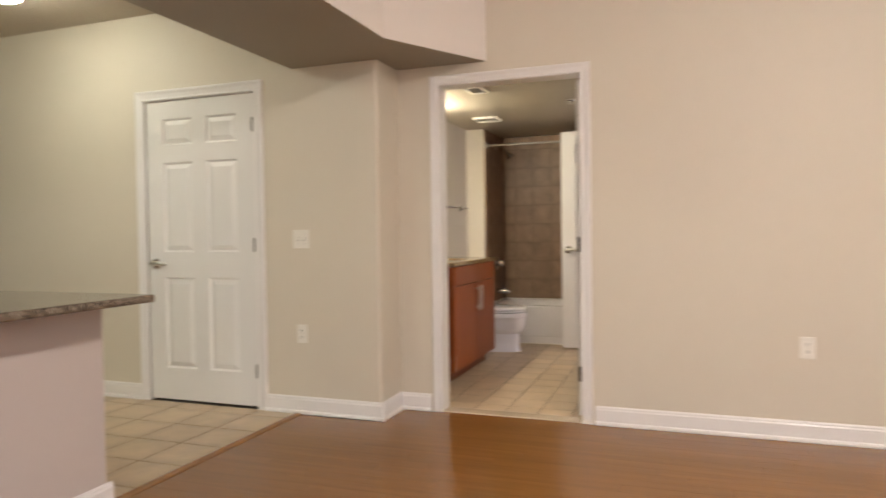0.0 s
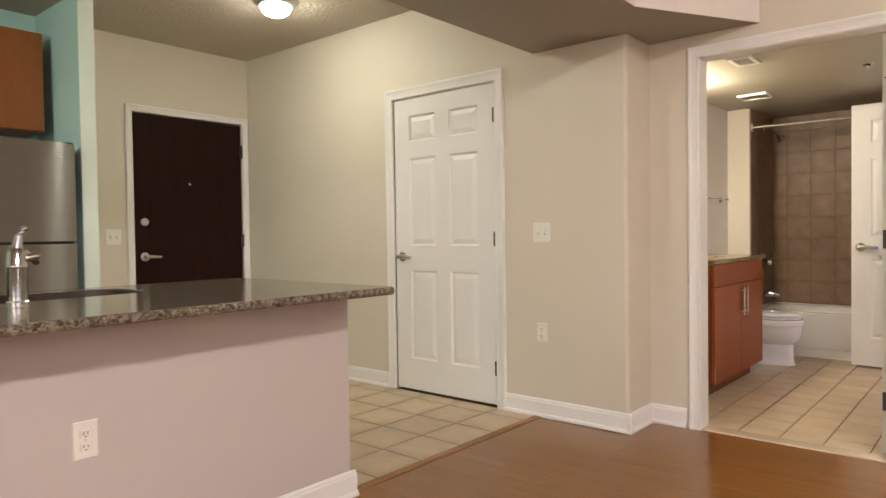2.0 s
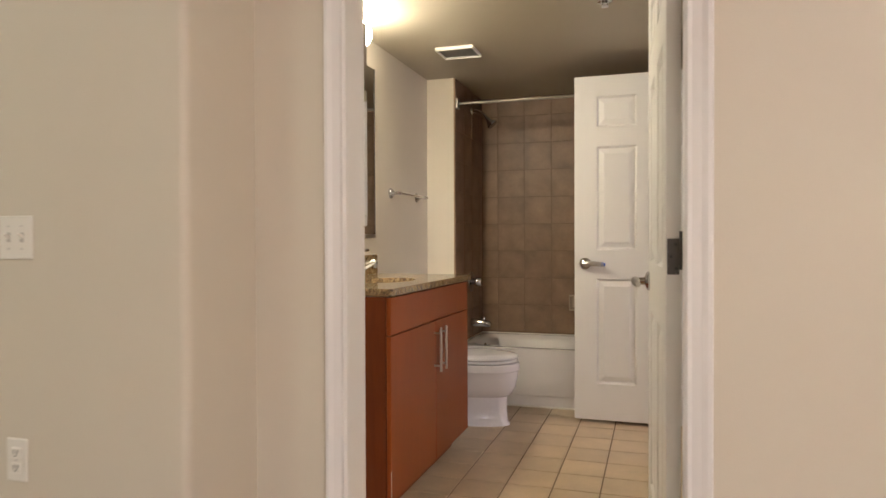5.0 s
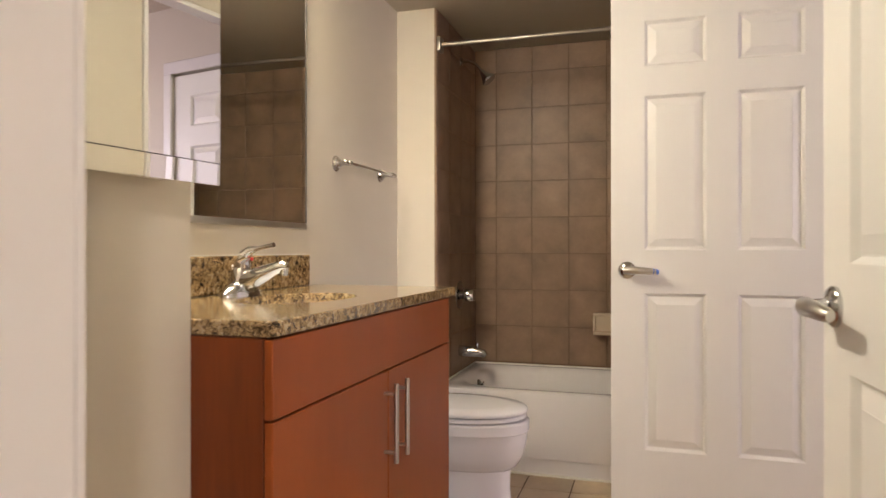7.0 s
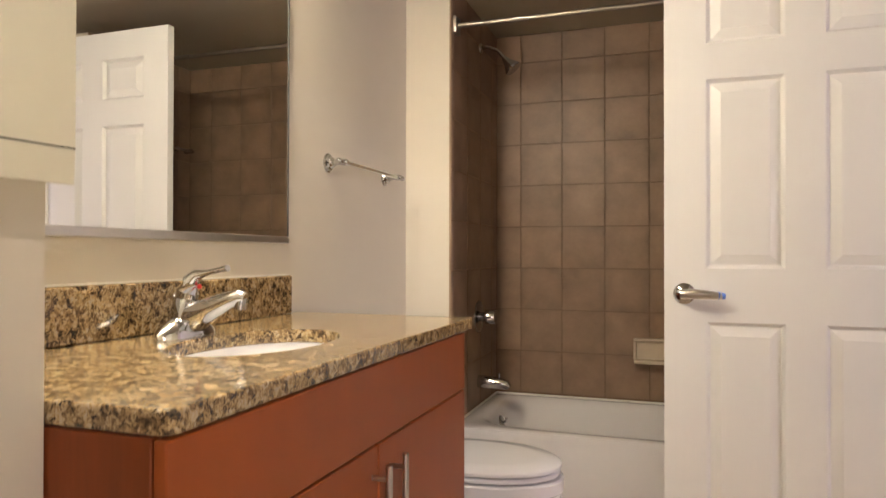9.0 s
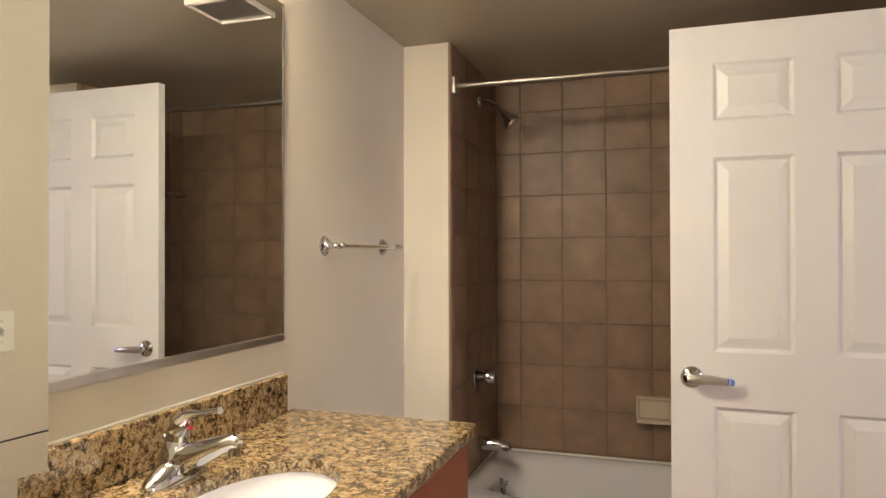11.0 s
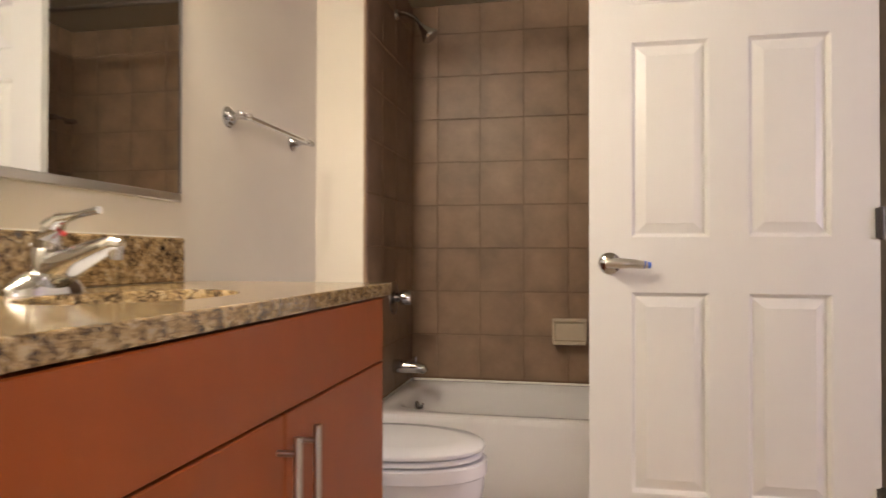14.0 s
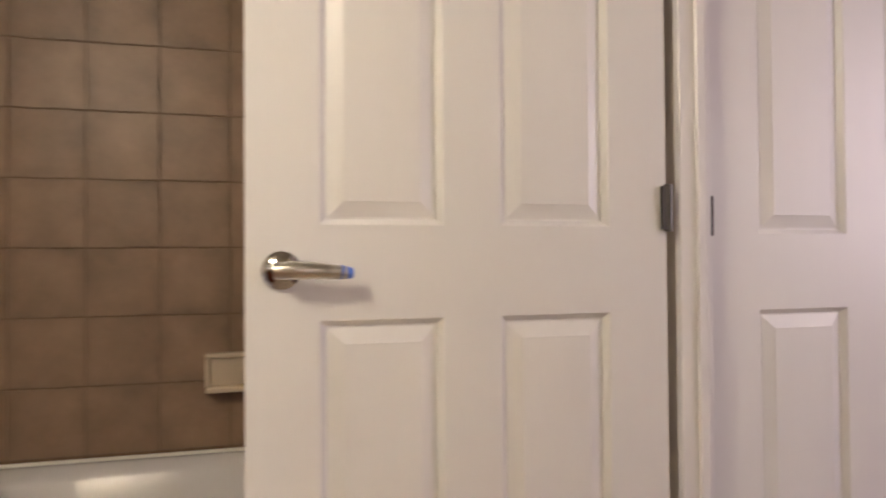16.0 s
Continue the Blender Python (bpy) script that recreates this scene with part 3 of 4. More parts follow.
def entry_door():
    th = thing("door_entry", (XE - 0.05, 5.515, 0.01), "closed flush espresso-brown entry door with lever and deadbolt", "door", kind="structure")
    part("door_slab", boxbm(0, 0.045, 0, 0.94, 0, 2.045, bev=0.002), DARKDOOR, th)
    rz = Matrix.Rotation(radians(90), 4, "Y")
    part("deadbolt", lathe(bmesh.new(), [(0, 0), (0.032, 0), (0.032, 0.012), (0.026, 0.018), (0, 0.018)], m=Matrix.Translation((0.045, 0.075, 1.21)) @ rz), NICKEL, th, "round nickel deadbolt", True)
    r = part("lever_handle", lathe(bmesh.new(), [(0, 0), (0.034, 0), (0.034, 0.008), (0.015, 0.014), (0.013, 0.05), (0, 0.05)], m=Matrix.Translation((0.045, 0.075, 0.94)) @ rz), NICKEL, th, "nickel lever handle", True)
    part("lever_arm", tube(bmesh.new(), [(0.095, 0.065, 0.94), (0.098, 0.10, 0.94), (0.096, 0.15, 0.938), (0.09, 0.185, 0.936)], [0.011, 0.012, 0.010, 0.008]), NICKEL, r, "", True)
    part("peephole", lathe(bmesh.new(), [(0, 0), (0.009, 0), (0.009, 0.004), (0.005, 0.006), (0, 0.006)], m=Matrix.Translation((0.045, 0.46, 1.52)) @ rz), NICKEL, th, "small peephole", True)
    for z in (0.25, 1.05, 1.82):
        part("hinge", boxbm(0.045, 0.062, 0.925, 0.955, z - 0.055, z + 0.055, bev=0.003), HINGEMETAL, th, "dark metal hinge")


entry_door()


# ---- living room and kitchen ----
def plate(name, m, label, kind_of):
    """A wall plate in the local xz plane, standing out towards -y: 'duplex', 'two' toggles or 'one'."""
    th = thing(name, m, label, "switch" if kind_of != "duplex" else "outlet")
    w = 0.116 if kind_of == "two" else 0.072
    part("cover_plate", boxbm(-w / 2, w / 2, -0.006, 0, -0.058, 0.058, bev=0.003), PLASTIC, th)
    if kind_of == "duplex":
        for z in (-0.02, 0.02):
            r = part("receptacle", boxbm(-0.017, 0.017, -0.009, -0.0055, z - 0.014, z + 0.014, bev=0.003), PLASTIC, th)
            for x, hh in ((-0.006, 0.0045), (0.006, 0.0035)):
                part("slot", boxbm(x - 0.0012, x + 0.0012, -0.0095, -0.0085, z + 0.001 - hh, z + 0.004 + hh), DARKSLOT, r)
            part("ground_hole", cyl(bmesh.new(), (0, -0.0095, z - 0.008), (0, -0.0085, z - 0.008), 0.0025, 10), DARKSLOT, r)
        part("screw", cyl(bmesh.new(), (0, -0.0075, 0), (0, -0.0055, 0), 0.003, 10), NICKEL, th)
    else:
        for x in ((-0.023, 0.023) if kind_of == "two" else (0.0,)):
            part("toggle_slot", boxbm(x - 0.006, x + 0.006, -0.0068, -0.0055, -0.013, 0.013), SHADEDGREY, th)
            part("toggle", tube(bmesh.new(), [(x, -0.004, 0.0), (x, -0.012, 0.006), (x, -0.019, 0.010)], [0.0055, 0.005, 0.004], 8), PLASTIC, th)
            for z in (-0.03, 0.03):
                part("screw", cyl(bmesh.new(), (x, -0.0075, z), (x, -0.0055, z), 0.003, 10), NICKEL, th)
    return th


plate("light_switch", pose(-0.900, YC, 1.096), "white two-toggle light switch on the beige wall", "two")
plate("wall_outlet", pose(-0.904, YC, 0.503), "white duplex outlet on the beige wall", "duplex")
plate("wall_outlet", pose(1.953, YB, 0.494), "white duplex outlet low on the long wall", "duplex")
plate("wall_outlet", pose(-0.90, 3.95, 0.496, 0, 0, 90), "white duplex outlet on the peninsula front", "duplex")
plate("light_switch", pose(XE, 5.35, 1.105, 0, 0, 90), "white two-toggle switch beside the entry door", "two")
plate("light_switch", pose(XR, 8.09, 1.12, 0, 0, -90), "white single toggle switch on the bathroom wall", "one")


def peninsula():
    solid("peninsula_wall", boxbm(-1.02, -0.90, 0.9, 5.0, 0, 0.859), HALFWALL, "off-white painted half wall under the granite counter", "half wall", "structure")
    th = thing("peninsula_cabinet", (-1.705, 0.9, 0), "cherry base cabinet behind the peninsula half wall", "cabinet")
    b = boxbm(0, 0.682, 0, 4.08, 0.1, 0.635)
    box(b, 0, 0.018, 0, 4.08, 0.635, 0.859)
    box(b, 0.66, 0.682, 0, 4.08, 0.635, 0.859)
    box(b, 0.018, 0.66, 4.06, 4.08, 0.635, 0.859)
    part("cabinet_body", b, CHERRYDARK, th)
    part("toe_kick", boxbm(0.06, 0.682, 0, 4.08, 0, 0.1), SHADOWGAP, th)
    # counter with a sink cut-out
    b = bmesh.new()
    x0, x1, y0, y1, z0, z1 = -1.75, -0.65, 0.9, 5.03, 0.861, 0.892
    sx0, sx1, sy0, sy1 = -1.66, -1.29, 3.55, 4.37
    out = [(x0, y0), (x1, y0), (x1, y1 - 0.012), (x1 - 0.012, y1), (x0 + 0.012, y1), (x0, y1 - 0.012)]
    n = 40
    hole = []
    for i in range(n):
        a = 2 * math.pi * i / n
        cx, sn = math.cos(a), math.sin(a)
        hole.append(((sx0 + sx1) / 2 + (sx1 - sx0) / 2 * math.copysign(abs(cx) ** 0.45, cx), (sy0 + sy1) / 2 + (sy1 - sy0) / 2 * math.copysign(abs(sn) ** 0.45, sn)))
    slab(b, out, hole, z0, z1)
    pc = thing("peninsula_counter", (0, 0, 0), "polished grey-brown granite peninsula counter with a sink cut-out", "counter")
    part("slab", b, GREYGRANITE, pc)
    arc = [(x1 - 0.001 + 0.010 * math.cos(radians(a)), 0.8765 + 0.0153 * math.sin(radians(a))) for a in range(-90, 91, 15)]
    wobble = random.Random(3)
    rows = [(y0 + (y1 - 0.013 - y0) * i / 160, 0.0014 * wobble.uniform(-1, 1)) for i in range(161)]
    part("rounded_edge", loft(bmesh.new(), [[Vector((x + (w if 0 < k < 12 else 0), y, z)) for k, (x, z) in enumerate(arc)] for y, w in rows]), GREYGRANITE, pc, "rounded uneven granite edge", True)
    s = thing("kitchen_sink", (0, 0, 0), "undermounted stainless steel kitchen sink", "sink")
    rings = []
    # the lip covers the granite's cut edge with the same shade-dark colour
    for k, z in ((0.988, 0.8885), (0.98, 0.78), (0.93, 0.68), (0.85, 0.66)):
        rings.append([Vector(((sx0 + sx1) / 2 + (x - (sx0 + sx1) / 2) * k, (sy0 + sy1) / 2 + (y - (sy0 + sy1) / 2) * k, z)) for x, y in hole])
    bb = loft(bmesh.new(), rings, False)
    bb.faces.new([bb.verts[:][i] for i in range(3 * n, 4 * n)]) if bb.verts.ensure_lookup_table() is None else None
    part("bowl", bb, SINKSTEEL, s, "", True)
    part("drain", cyl(bmesh.new(), (-1.47, 3.96, 0.661), (-1.47, 3.96, 0.666), 0.04), CHROME, s)


def slab(b, out, hole, z0, z1, round_edge=0.004):
    """A stone slab with an outline and one hole."""
    for z in (z0, z1):
        vo, vh = [b.verts.new((x, y, z)) for x, y in out], [b.verts.new((x, y, z)) for x, y in hole]
        es = [b.edges.new((vs[i], vs[(i + 1) % len(vs)])) for vs in (vo, vh) for i in range(len(vs))]
        bmesh.ops.triangle_fill(b, use_beauty=True, use_dissolve=False, edges=es)
    b.verts.ensure_lookup_table()
    no, nh = len(out), len(hole)
    for base, n in ((0, no), (no, nh)):
        for i in range(n):
            lo = [b.verts[base + i], b.verts[base + (i + 1) % n]]
            hi = [b.verts[base + i + no + nh], b.verts[base + (i + 1) % n + no + nh]]
            b.faces.new((lo[0], lo[1], hi[1], hi[0]))
    bmesh.ops.recalc_face_normals(b, faces=b.faces)
    es = [e for e in b.edges if len(e.link_faces) == 2 and e.calc_face_angle(0) > 0.6 and abs(e.verts[0].co.z - e.verts[1].co.z) < 1e-6]
    bmesh.ops.bevel(b, geom=es, offset=round_edge, segments=2, affect="EDGES", profile=0.5)


peninsula()


def kitchen_faucet():
    th = thing("kitchen_faucet", Matrix.Translation((-1.215, 3.88, 0.892)) @ Matrix.Diagonal((1.06, 1.06, 1.20, 1)), "polished chrome single-lever kitchen faucet beside the sink", "faucet")
    part("body", lathe(bmesh.new(), [(0, 0), (0.033, 0), (0.033, 0.006), (0.028, 0.010), (0.028, 0.095), (0.030, 0.098), (0.030, 0.104), (0.028, 0.108), (0.026, 0.135), (0.018, 0.150), (0, 0.152)]), CHROME, th, "", True)
    part("lever_handle", tube(bmesh.new(), [(0, 0, 0.14), (0.002, 0.002, 0.16), (0.006, 0.006, 0.185), (0.010, 0.014, 0.200), (0.012, 0.026, 0.206)], [0.019, 0.014, 0.010, 0.010, 0.008], squash=1.0), CHROME, th, "", True)
    part("spout", tube(bmesh.new(), [(0, 0, 0.118), (-0.04, 0.03, 0.135), (-0.10, 0.07, 0.13), (-0.14, 0.10, 0.11)], [0.014, 0.014, 0.013, 0.013]), CHROME, th, "", True)
    part("hose_knob", tube(bmesh.new(), [(0.006, 0.02, 0.122), (0.010, 0.045, 0.128), (0.010, 0.058, 0.128)], [0.010, 0.012, 0.009]), CHROME, th, "", True)


kitchen_faucet()


def fridge():
    th = thing("refrigerator", (-3.895, 4.050, 0), "stainless steel top-freezer refrigerator with curved doors", "refrigerator")
    part("body", boxbm(0, 0.70, 0, 0.76, 0.03, 1.665, bev=0.006), RUBBER, th, "dark grey cabinet sides")
    for nm, z0, z1 in (("freezer_door", 1.085, 1.675), ("fridge_door", 0.06, 1.068)):
        pts = [(0.715, 0.0), (0.715, 0.76)] + [(0.735 + 0.06 * (1 - abs(1 - i / 12) ** 4), 0.76 - 0.76 * i / 24) for i in range(25)]
        d = part(nm, prism(bmesh.new(), pts, z0, z1), STEEL, th, "brushed stainless steel door", True)
        part("door_handle", tube(bmesh.new(), [(0.80, 0.06, (z0 + 0.06) if nm[1] == "r" and z0 > 1 else z1 - 0.06), (0.835, 0.06, (z0 + 0.09) if z0 > 1 else z1 - 0.09), (0.835, 0.06, (z0 + 0.36) if z0 > 1 else z1 - 0.40), (0.80, 0.06, (z0 + 0.39) if z0 > 1 else z1 - 0.43)], 0.011), STEEL, d, "", True)
        part("gasket", boxbm(0.70, 0.715, 0.01, 0.75, z0 + 0.01, z1 - 0.01), RUBBER, d)
    part("badge", boxbm(0.760, 0.790, 0.625, 0.67, 1.585, 1.592), NICKEL, th, "small plain metal badge bar")
    part("hinge_cover", boxbm(0.62, 0.74, 0.70, 0.75, 1.665, 1.685, bev=0.004), RUBBER, th)


def upper_cabinet():
    th = thing("upper_cabinet", (XE, 3.955, 1.79), "cherry wall cabinet hung above the refrigerator", "cabinet")
    part("body", boxbm(0, 0.32, 0, 0.835, 0, 0.64, bev=0.002), CABINETBROWN, th)
    for y0, y1 in ((0.004, 0.414), (0.420, 0.831)):
        d = part("door", boxbm(0.322, 0.341, y0, y1, 0.004, 0.636, bev=0.003), CABINETBROWN, th)
        part("handle", tube(bmesh.new(), [(0.342, (y1 - 0.03) if y0 < 0.1 else y0 + 0.03, 0.05), (0.37, (y1 - 0.03) if y0 < 0.1 else y0 + 0.03, 0.055), (0.37, (y1 - 0.03) if y0 < 0.1 else y0 + 0.03, 0.165), (0.342, (y1 - 0.03) if y0 < 0.1 else y0 + 0.03, 0.17)], 0.005), NICKEL, d, "", True)


fridge()
upper_cabinet()


def ceiling_lamp(place, size, glass, label):
    th = thing("ceiling_lamp", Matrix.Translation(place) @ Matrix.Scale(size, 4), label, "lamp", "flush ceiling lights")
    part("rim", lathe(bmesh.new(), [(0, 0), (0.165, 0), (0.172, -0.010), (0.165, -0.022), (0.150, -0.028), (0.152, -0.036), (0.138, -0.048), (0.118, -0.050), (0, -0.050)], 40), NICKEL, th, "stepped satin nickel rim", True)
    part("glass_dome", lathe(bmesh.new(), [(0.118, -0.051), (0.116, -0.062), (0.104, -0.085), (0.080, -0.106), (0.045, -0.120), (0.012, -0.125), (0, -0.125)], 36), glass, th, "glowing frosted glass dome", True)


ceiling_lamp((-2.435, 5.785, HK), 0.85, LAMPGLASS, "lit flush ceiling light with a nickel rim and frosted dome")
# unseen lamp, added to brighten the fridge side and the entry wall
ceiling_lamp((-2.0, 2.9, HK), 0.77, KITFILL, "unseen kitchen fill light built as a flush ceiling light")
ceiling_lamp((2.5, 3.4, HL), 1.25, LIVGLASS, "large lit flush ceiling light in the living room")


# ---- bathroom ----
def vanity():
    th = thing("vanity_cabinet", (XM + 0.004, 7.480, 0), "cherry-stained bathroom vanity cabinet with two doors", "cabinet")
    D, W = 0.510, 1.066
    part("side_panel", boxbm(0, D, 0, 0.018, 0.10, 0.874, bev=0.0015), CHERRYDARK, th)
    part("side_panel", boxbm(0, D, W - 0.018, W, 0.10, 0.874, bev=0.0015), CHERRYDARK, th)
    part("face_frame", boxbm(D - 0.02, D - 0.003, 0.019, W - 0.019, 0.11, 0.868), SHADOWGAP, th, "face frame coloured dark as the shade in the door gaps")
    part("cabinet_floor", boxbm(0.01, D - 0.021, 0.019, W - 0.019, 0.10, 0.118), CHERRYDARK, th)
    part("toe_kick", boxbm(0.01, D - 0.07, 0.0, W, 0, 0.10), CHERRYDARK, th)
    part("false_drawer_front", boxbm(D + 0.002, D + 0.02, 0.0005, W - 0.002, 0.7305, 0.872, bev=0.002), CHERRY, th, "plain cherry front panel")
    for y0, y1, hy in ((0.0005, 0.5345, 0.512), (0.5385, W - 0.002, 0.588)):
        d = part("door", boxbm(D + 0.002, D + 0.02, y0, y1, 0.105, 0.7265, bev=0.002), CHERRY, th)
        h = part("bar_handle", cyl(bmesh.new(), (D + 0.052, hy, 0.505), (D + 0.052, hy, 0.700), 0.006, 16), NICKEL, d, "brushed nickel bar handle", True)
        for z in (0.53, 0.675):
            part("handle_post", cyl(bmesh.new(), (D + 0.02, hy, z), (D + 0.05, hy, z), 0.0045, 12), NICKEL, h, "", True)
    part("chipped_edge", boxbm(D + 0.0201, D + 0.0206, 0.0, 0.005, 0.112, 0.225), PLASTIC, th, "pale chip along the lower door edge")
    # granite top with the basin hole
    b = bmesh.new()
    x0, x1, y0, y1 = XM + 0.003, -0.214, 7.479, 8.612
    out = [(x0, y0), (x1 - 0.016, y0), (x1 - 0.004, y0 + 0.004), (x1, y0 + 0.016), (x1, y1 - 0.012), (x1 - 0.012, y1), (x0, y1)]
    hole = [(-0.462 + 0.132 * math.cos(2 * math.pi * i / 48), 8.005 + 0.205 * math.sin(2 * math.pi * i / 48)) for i in range(48)]
    slab(b, out, hole, 0.876, 0.905)
    gc = thing("granite_counter", (0, 0, 0), "polished gold and black granite counter on the cherry vanity", "counter")
    part("slab", b, GOLDGRANITE, gc)
    part("backsplash", boxbm(XM + 0.002, XM + 0.022, 7.481, 8.557, 0.906, 1.012, bev=0.003), GOLDGRANITE, gc, "upright granite backsplash strip")
    part("caulk_bead", boxbm(XM + 0.001, XM + 0.006, 7.481, 8.557, 1.0125, 1.016), PLASTIC, gc, "thin white caulk bead")
    s = thing("basin", (-0.462, 8.005, 0.8752), "white oval undermount wash basin", "sink")
    rings = [[(a * math.cos(2 * math.pi * i / 48), c * math.sin(2 * math.pi * i / 48), z) for i in range(48)] for a, c, z in
             ((0.150, 0.225, 0.0), (0.138, 0.212, 0.001), (0.130, 0.200, -0.03), (0.112, 0.175, -0.075), (0.08, 0.125, -0.115), (0.04, 0.055, -0.130), (0.022, 0.022, -0.132), (0.022, 0.022, -0.145), (0.09, 0.13, -0.14), (0.140, 0.21, -0.07), (0.152, 0.227, -0.012))]
    part("bowl", loft(bmesh.new(), rings, False), PORCELAIN, s, "", True)
    part("drain", lathe(bmesh.new(), [(0, -0.128), (0.021, -0.128), (0.023, -0.131), (0.02, -0.134), (0, -0.134)]), CHROME, s, "", True)
    f = thing("bathroom_faucet", (-0.648, 8.022, 0.905), "polished chrome single-lever basin faucet", "faucet")
    # a long low deck hump, highest in the middle
    rings = []
    for k in range(17):
        v = -1 + k / 8
        hh = 0.010 + 0.034 * (1 - abs(v) ** 2.2)
        wx = 0.031 * max(1 - abs(v) ** 3.2, 0.03) ** 0.5
        rings.append([Vector((wx * math.cos(u), 0.082 * v, max(hh * math.sin(u), 0) ** 1.0)) for u in (math.pi * i / 14 for i in range(15))])
    part("base", loft(bmesh.new(), rings), CHROME, f, "", True)
    part("valve_body", tube(bmesh.new(), [(-0.004, 0, 0.020), (0.000, 0, 0.045), (0.003, 0, 0.068), (0.004, 0, 0.076)], [0.032, 0.031, 0.026, 0.021], 24), CHROME, f, "", True)
    part("spout", tube(bmesh.new(), [(0.000, 0, 0.030), (0.028, 0, 0.040), (0.068, 0, 0.060), (0.108, 0, 0.076), (0.132, 0, 0.082), (0.143, 0, 0.079)], [0.027, 0.031, 0.023, 0.0165, 0.015, 0.010], 22, 1.0), CHROME, f, "", True)
    part("aerator", cyl(bmesh.new(), (0.131, 0, 0.057), (0.133, 0, 0.079), 0.0118, 20), CHROME, f, "", True)
    h = part("lever_handle", tube(bmesh.new(), [(0.002, 0, 0.074), (0.006, 0, 0.090), (0.014, 0, 0.112), (0.028, 0, 0.124), (0.056, 0, 0.129), (0.086, 0, 0.135), (0.101, 0, 0.138)], [0.024, 0.0235, 0.021, 0.014, 0.0068, 0.0070, 0.0085], 18, 0.8), CHROME, f, "", True)
    part("red_dot", ball(bmesh.new(), (0.0335, 0.0, 0.100), 0.005), RED, h, "red hot-water mark")
    part("pull_rod", cyl(bmesh.new(), (-0.026, 0, 0.03), (-0.026, 0, 0.075), 0.003, 10), CHROME, f)
    part("pull_knob", ball(bmesh.new(), (-0.026, 0, 0.079), 0.006, n=12), CHROME, f, "", True)


vanity()


def mirrors():
    th = thing("vanity_mirror", (XM, 7.482, 1.101), "large frameless wall mirror in a metal bottom channel", "mirror")
    part("mirror_glass", boxbm(0.001, 0.007, 0.0, 1.072, 0.012, 0.92), MIRROR, th)
    part("bottom_channel", boxbm(0.0, 0.013, 0.0, 1.073, 0.0, 0.020, bev=0.002), NICKEL, th, "brushed metal channel under the mirror")
    part("edge_strip", boxbm(0.0, 0.009, 1.0725, 1.076, 0.0, 0.92), RUBBER, th, "thin dark mirror edge")
    c = thing("medicine_cabinet", pose(-0.385, 7.0, 1.139), "medicine cabinet with a mirror door standing slightly ajar", "cabinet")
    part("body", boxbm(0, 0.044, 0.0, 0.405, 0.01, 0.72, bev=0.002), PLASTIC, c, "white cabinet box")
    # the door stands out by five degrees at its far edge
    m = pose(0.050, 0.0, 0.0, 0, 0, -5.8)
    w, h, bv, t = 0.429, 0.735, 0.036, 0.006
    b = bmesh.new()
    o = [b.verts.new(m @ Vector(p)) for p in ((t - 0.0012, 0, 0), (t - 0.0012, w, 0), (t - 0.0002, w, h + 0.0005), (t - 0.0002, 0, h + 0.0005))]
    i = [b.verts.new(m @ Vector(p)) for p in ((t, 0, bv), (t, w, bv), (t, w, h), (t, 0, h))]
    k = [b.verts.new(m @ Vector(p)) for p in ((0, 0, 0), (0, w, 0), (0, w, h), (0, 0, h))]
    b.faces.new(i), b.faces.new(k)
    for n in range(4):
        b.faces.new((o[n], o[(n + 1) % 4], i[(n + 1) % 4], i[n]))
        b.faces.new((k[n], k[(n + 1) % 4], o[(n + 1) % 4], o[n]))
    bmesh.ops.recalc_face_normals(b, faces=b.faces)
    part("mirror_door", b, MIRROR, c, "bevelled mirror door")
    b = boxbm(t - 0.0006, t + 0.0004, 0.0, w, bv - 0.0008, bv + 0.0008)
    bmesh.ops.transform(b, matrix=m, verts=b.verts)
    part("bevel_line", b, HINGEMETAL, c)
    v = thing("vanity_light", (XM, 7.90, 2.03), "lit nickel vanity light bar with round frosted globes", "lamp")
    part("back_plate", boxbm(0, 0.025, -0.30, 0.30, -0.045, 0.045, bev=0.006), NICKEL, v)
    for y in (-0.22, 0.0, 0.22):
        a = part("arm", tube(bmesh.new(), [(0.02, y, 0.0), (0.06, y, -0.01), (0.10, y, 0.0)], 0.011), NICKEL, v, "", True)
        part("glass_globe", lathe(bmesh.new(), [(0, -0.045), (0.03, -0.045), (0.055, -0.03), (0.068, 0.0), (0.066, 0.03), (0.05, 0.058), (0.022, 0.073), (0, 0.075)], 28, Matrix.Translation((0.11, y, 0.035))), VANGLASS, a, "glowing frosted glass globe", True)


mirrors()


def towel_bar(name, m, length, label):
    th = thing(name, m, label, "towel bar")
    q = Matrix.Rotation(radians(90), 4, "Y")
    for y in (0, length):
        part("post", lathe(bmesh.new(), [(0, 0), (0.031, 0), (0.031, 0.004), (0.026, 0.007), (0.025, 0.011), (0.019, 0.014), (0.017, 0.020), (0.010, 0.025), (0.008, 0.045), (0.011, 0.052), (0.011, 0.066), (0.006, 0.072), (0, 0.073)], 24, Matrix.Translation((0, y, 0)) @ q), CHROME, th, "stepped chrome post", True)
    part("bar", cyl(bmesh.new(), (0.058, -0.03, 0), (0.058, length + 0.03, 0), 0.0075, 16), CHROME, th, "", True)
    for y in (-0.036, length + 0.036):
        part("finial", ball(bmesh.new(), (0.058, y, 0), 0.010, n=14), CHROME, th, "", True)


towel_bar("towel_bar", pose(XM, 8.80, 1.362), 0.44, "polished chrome towel bar on the beige wall")


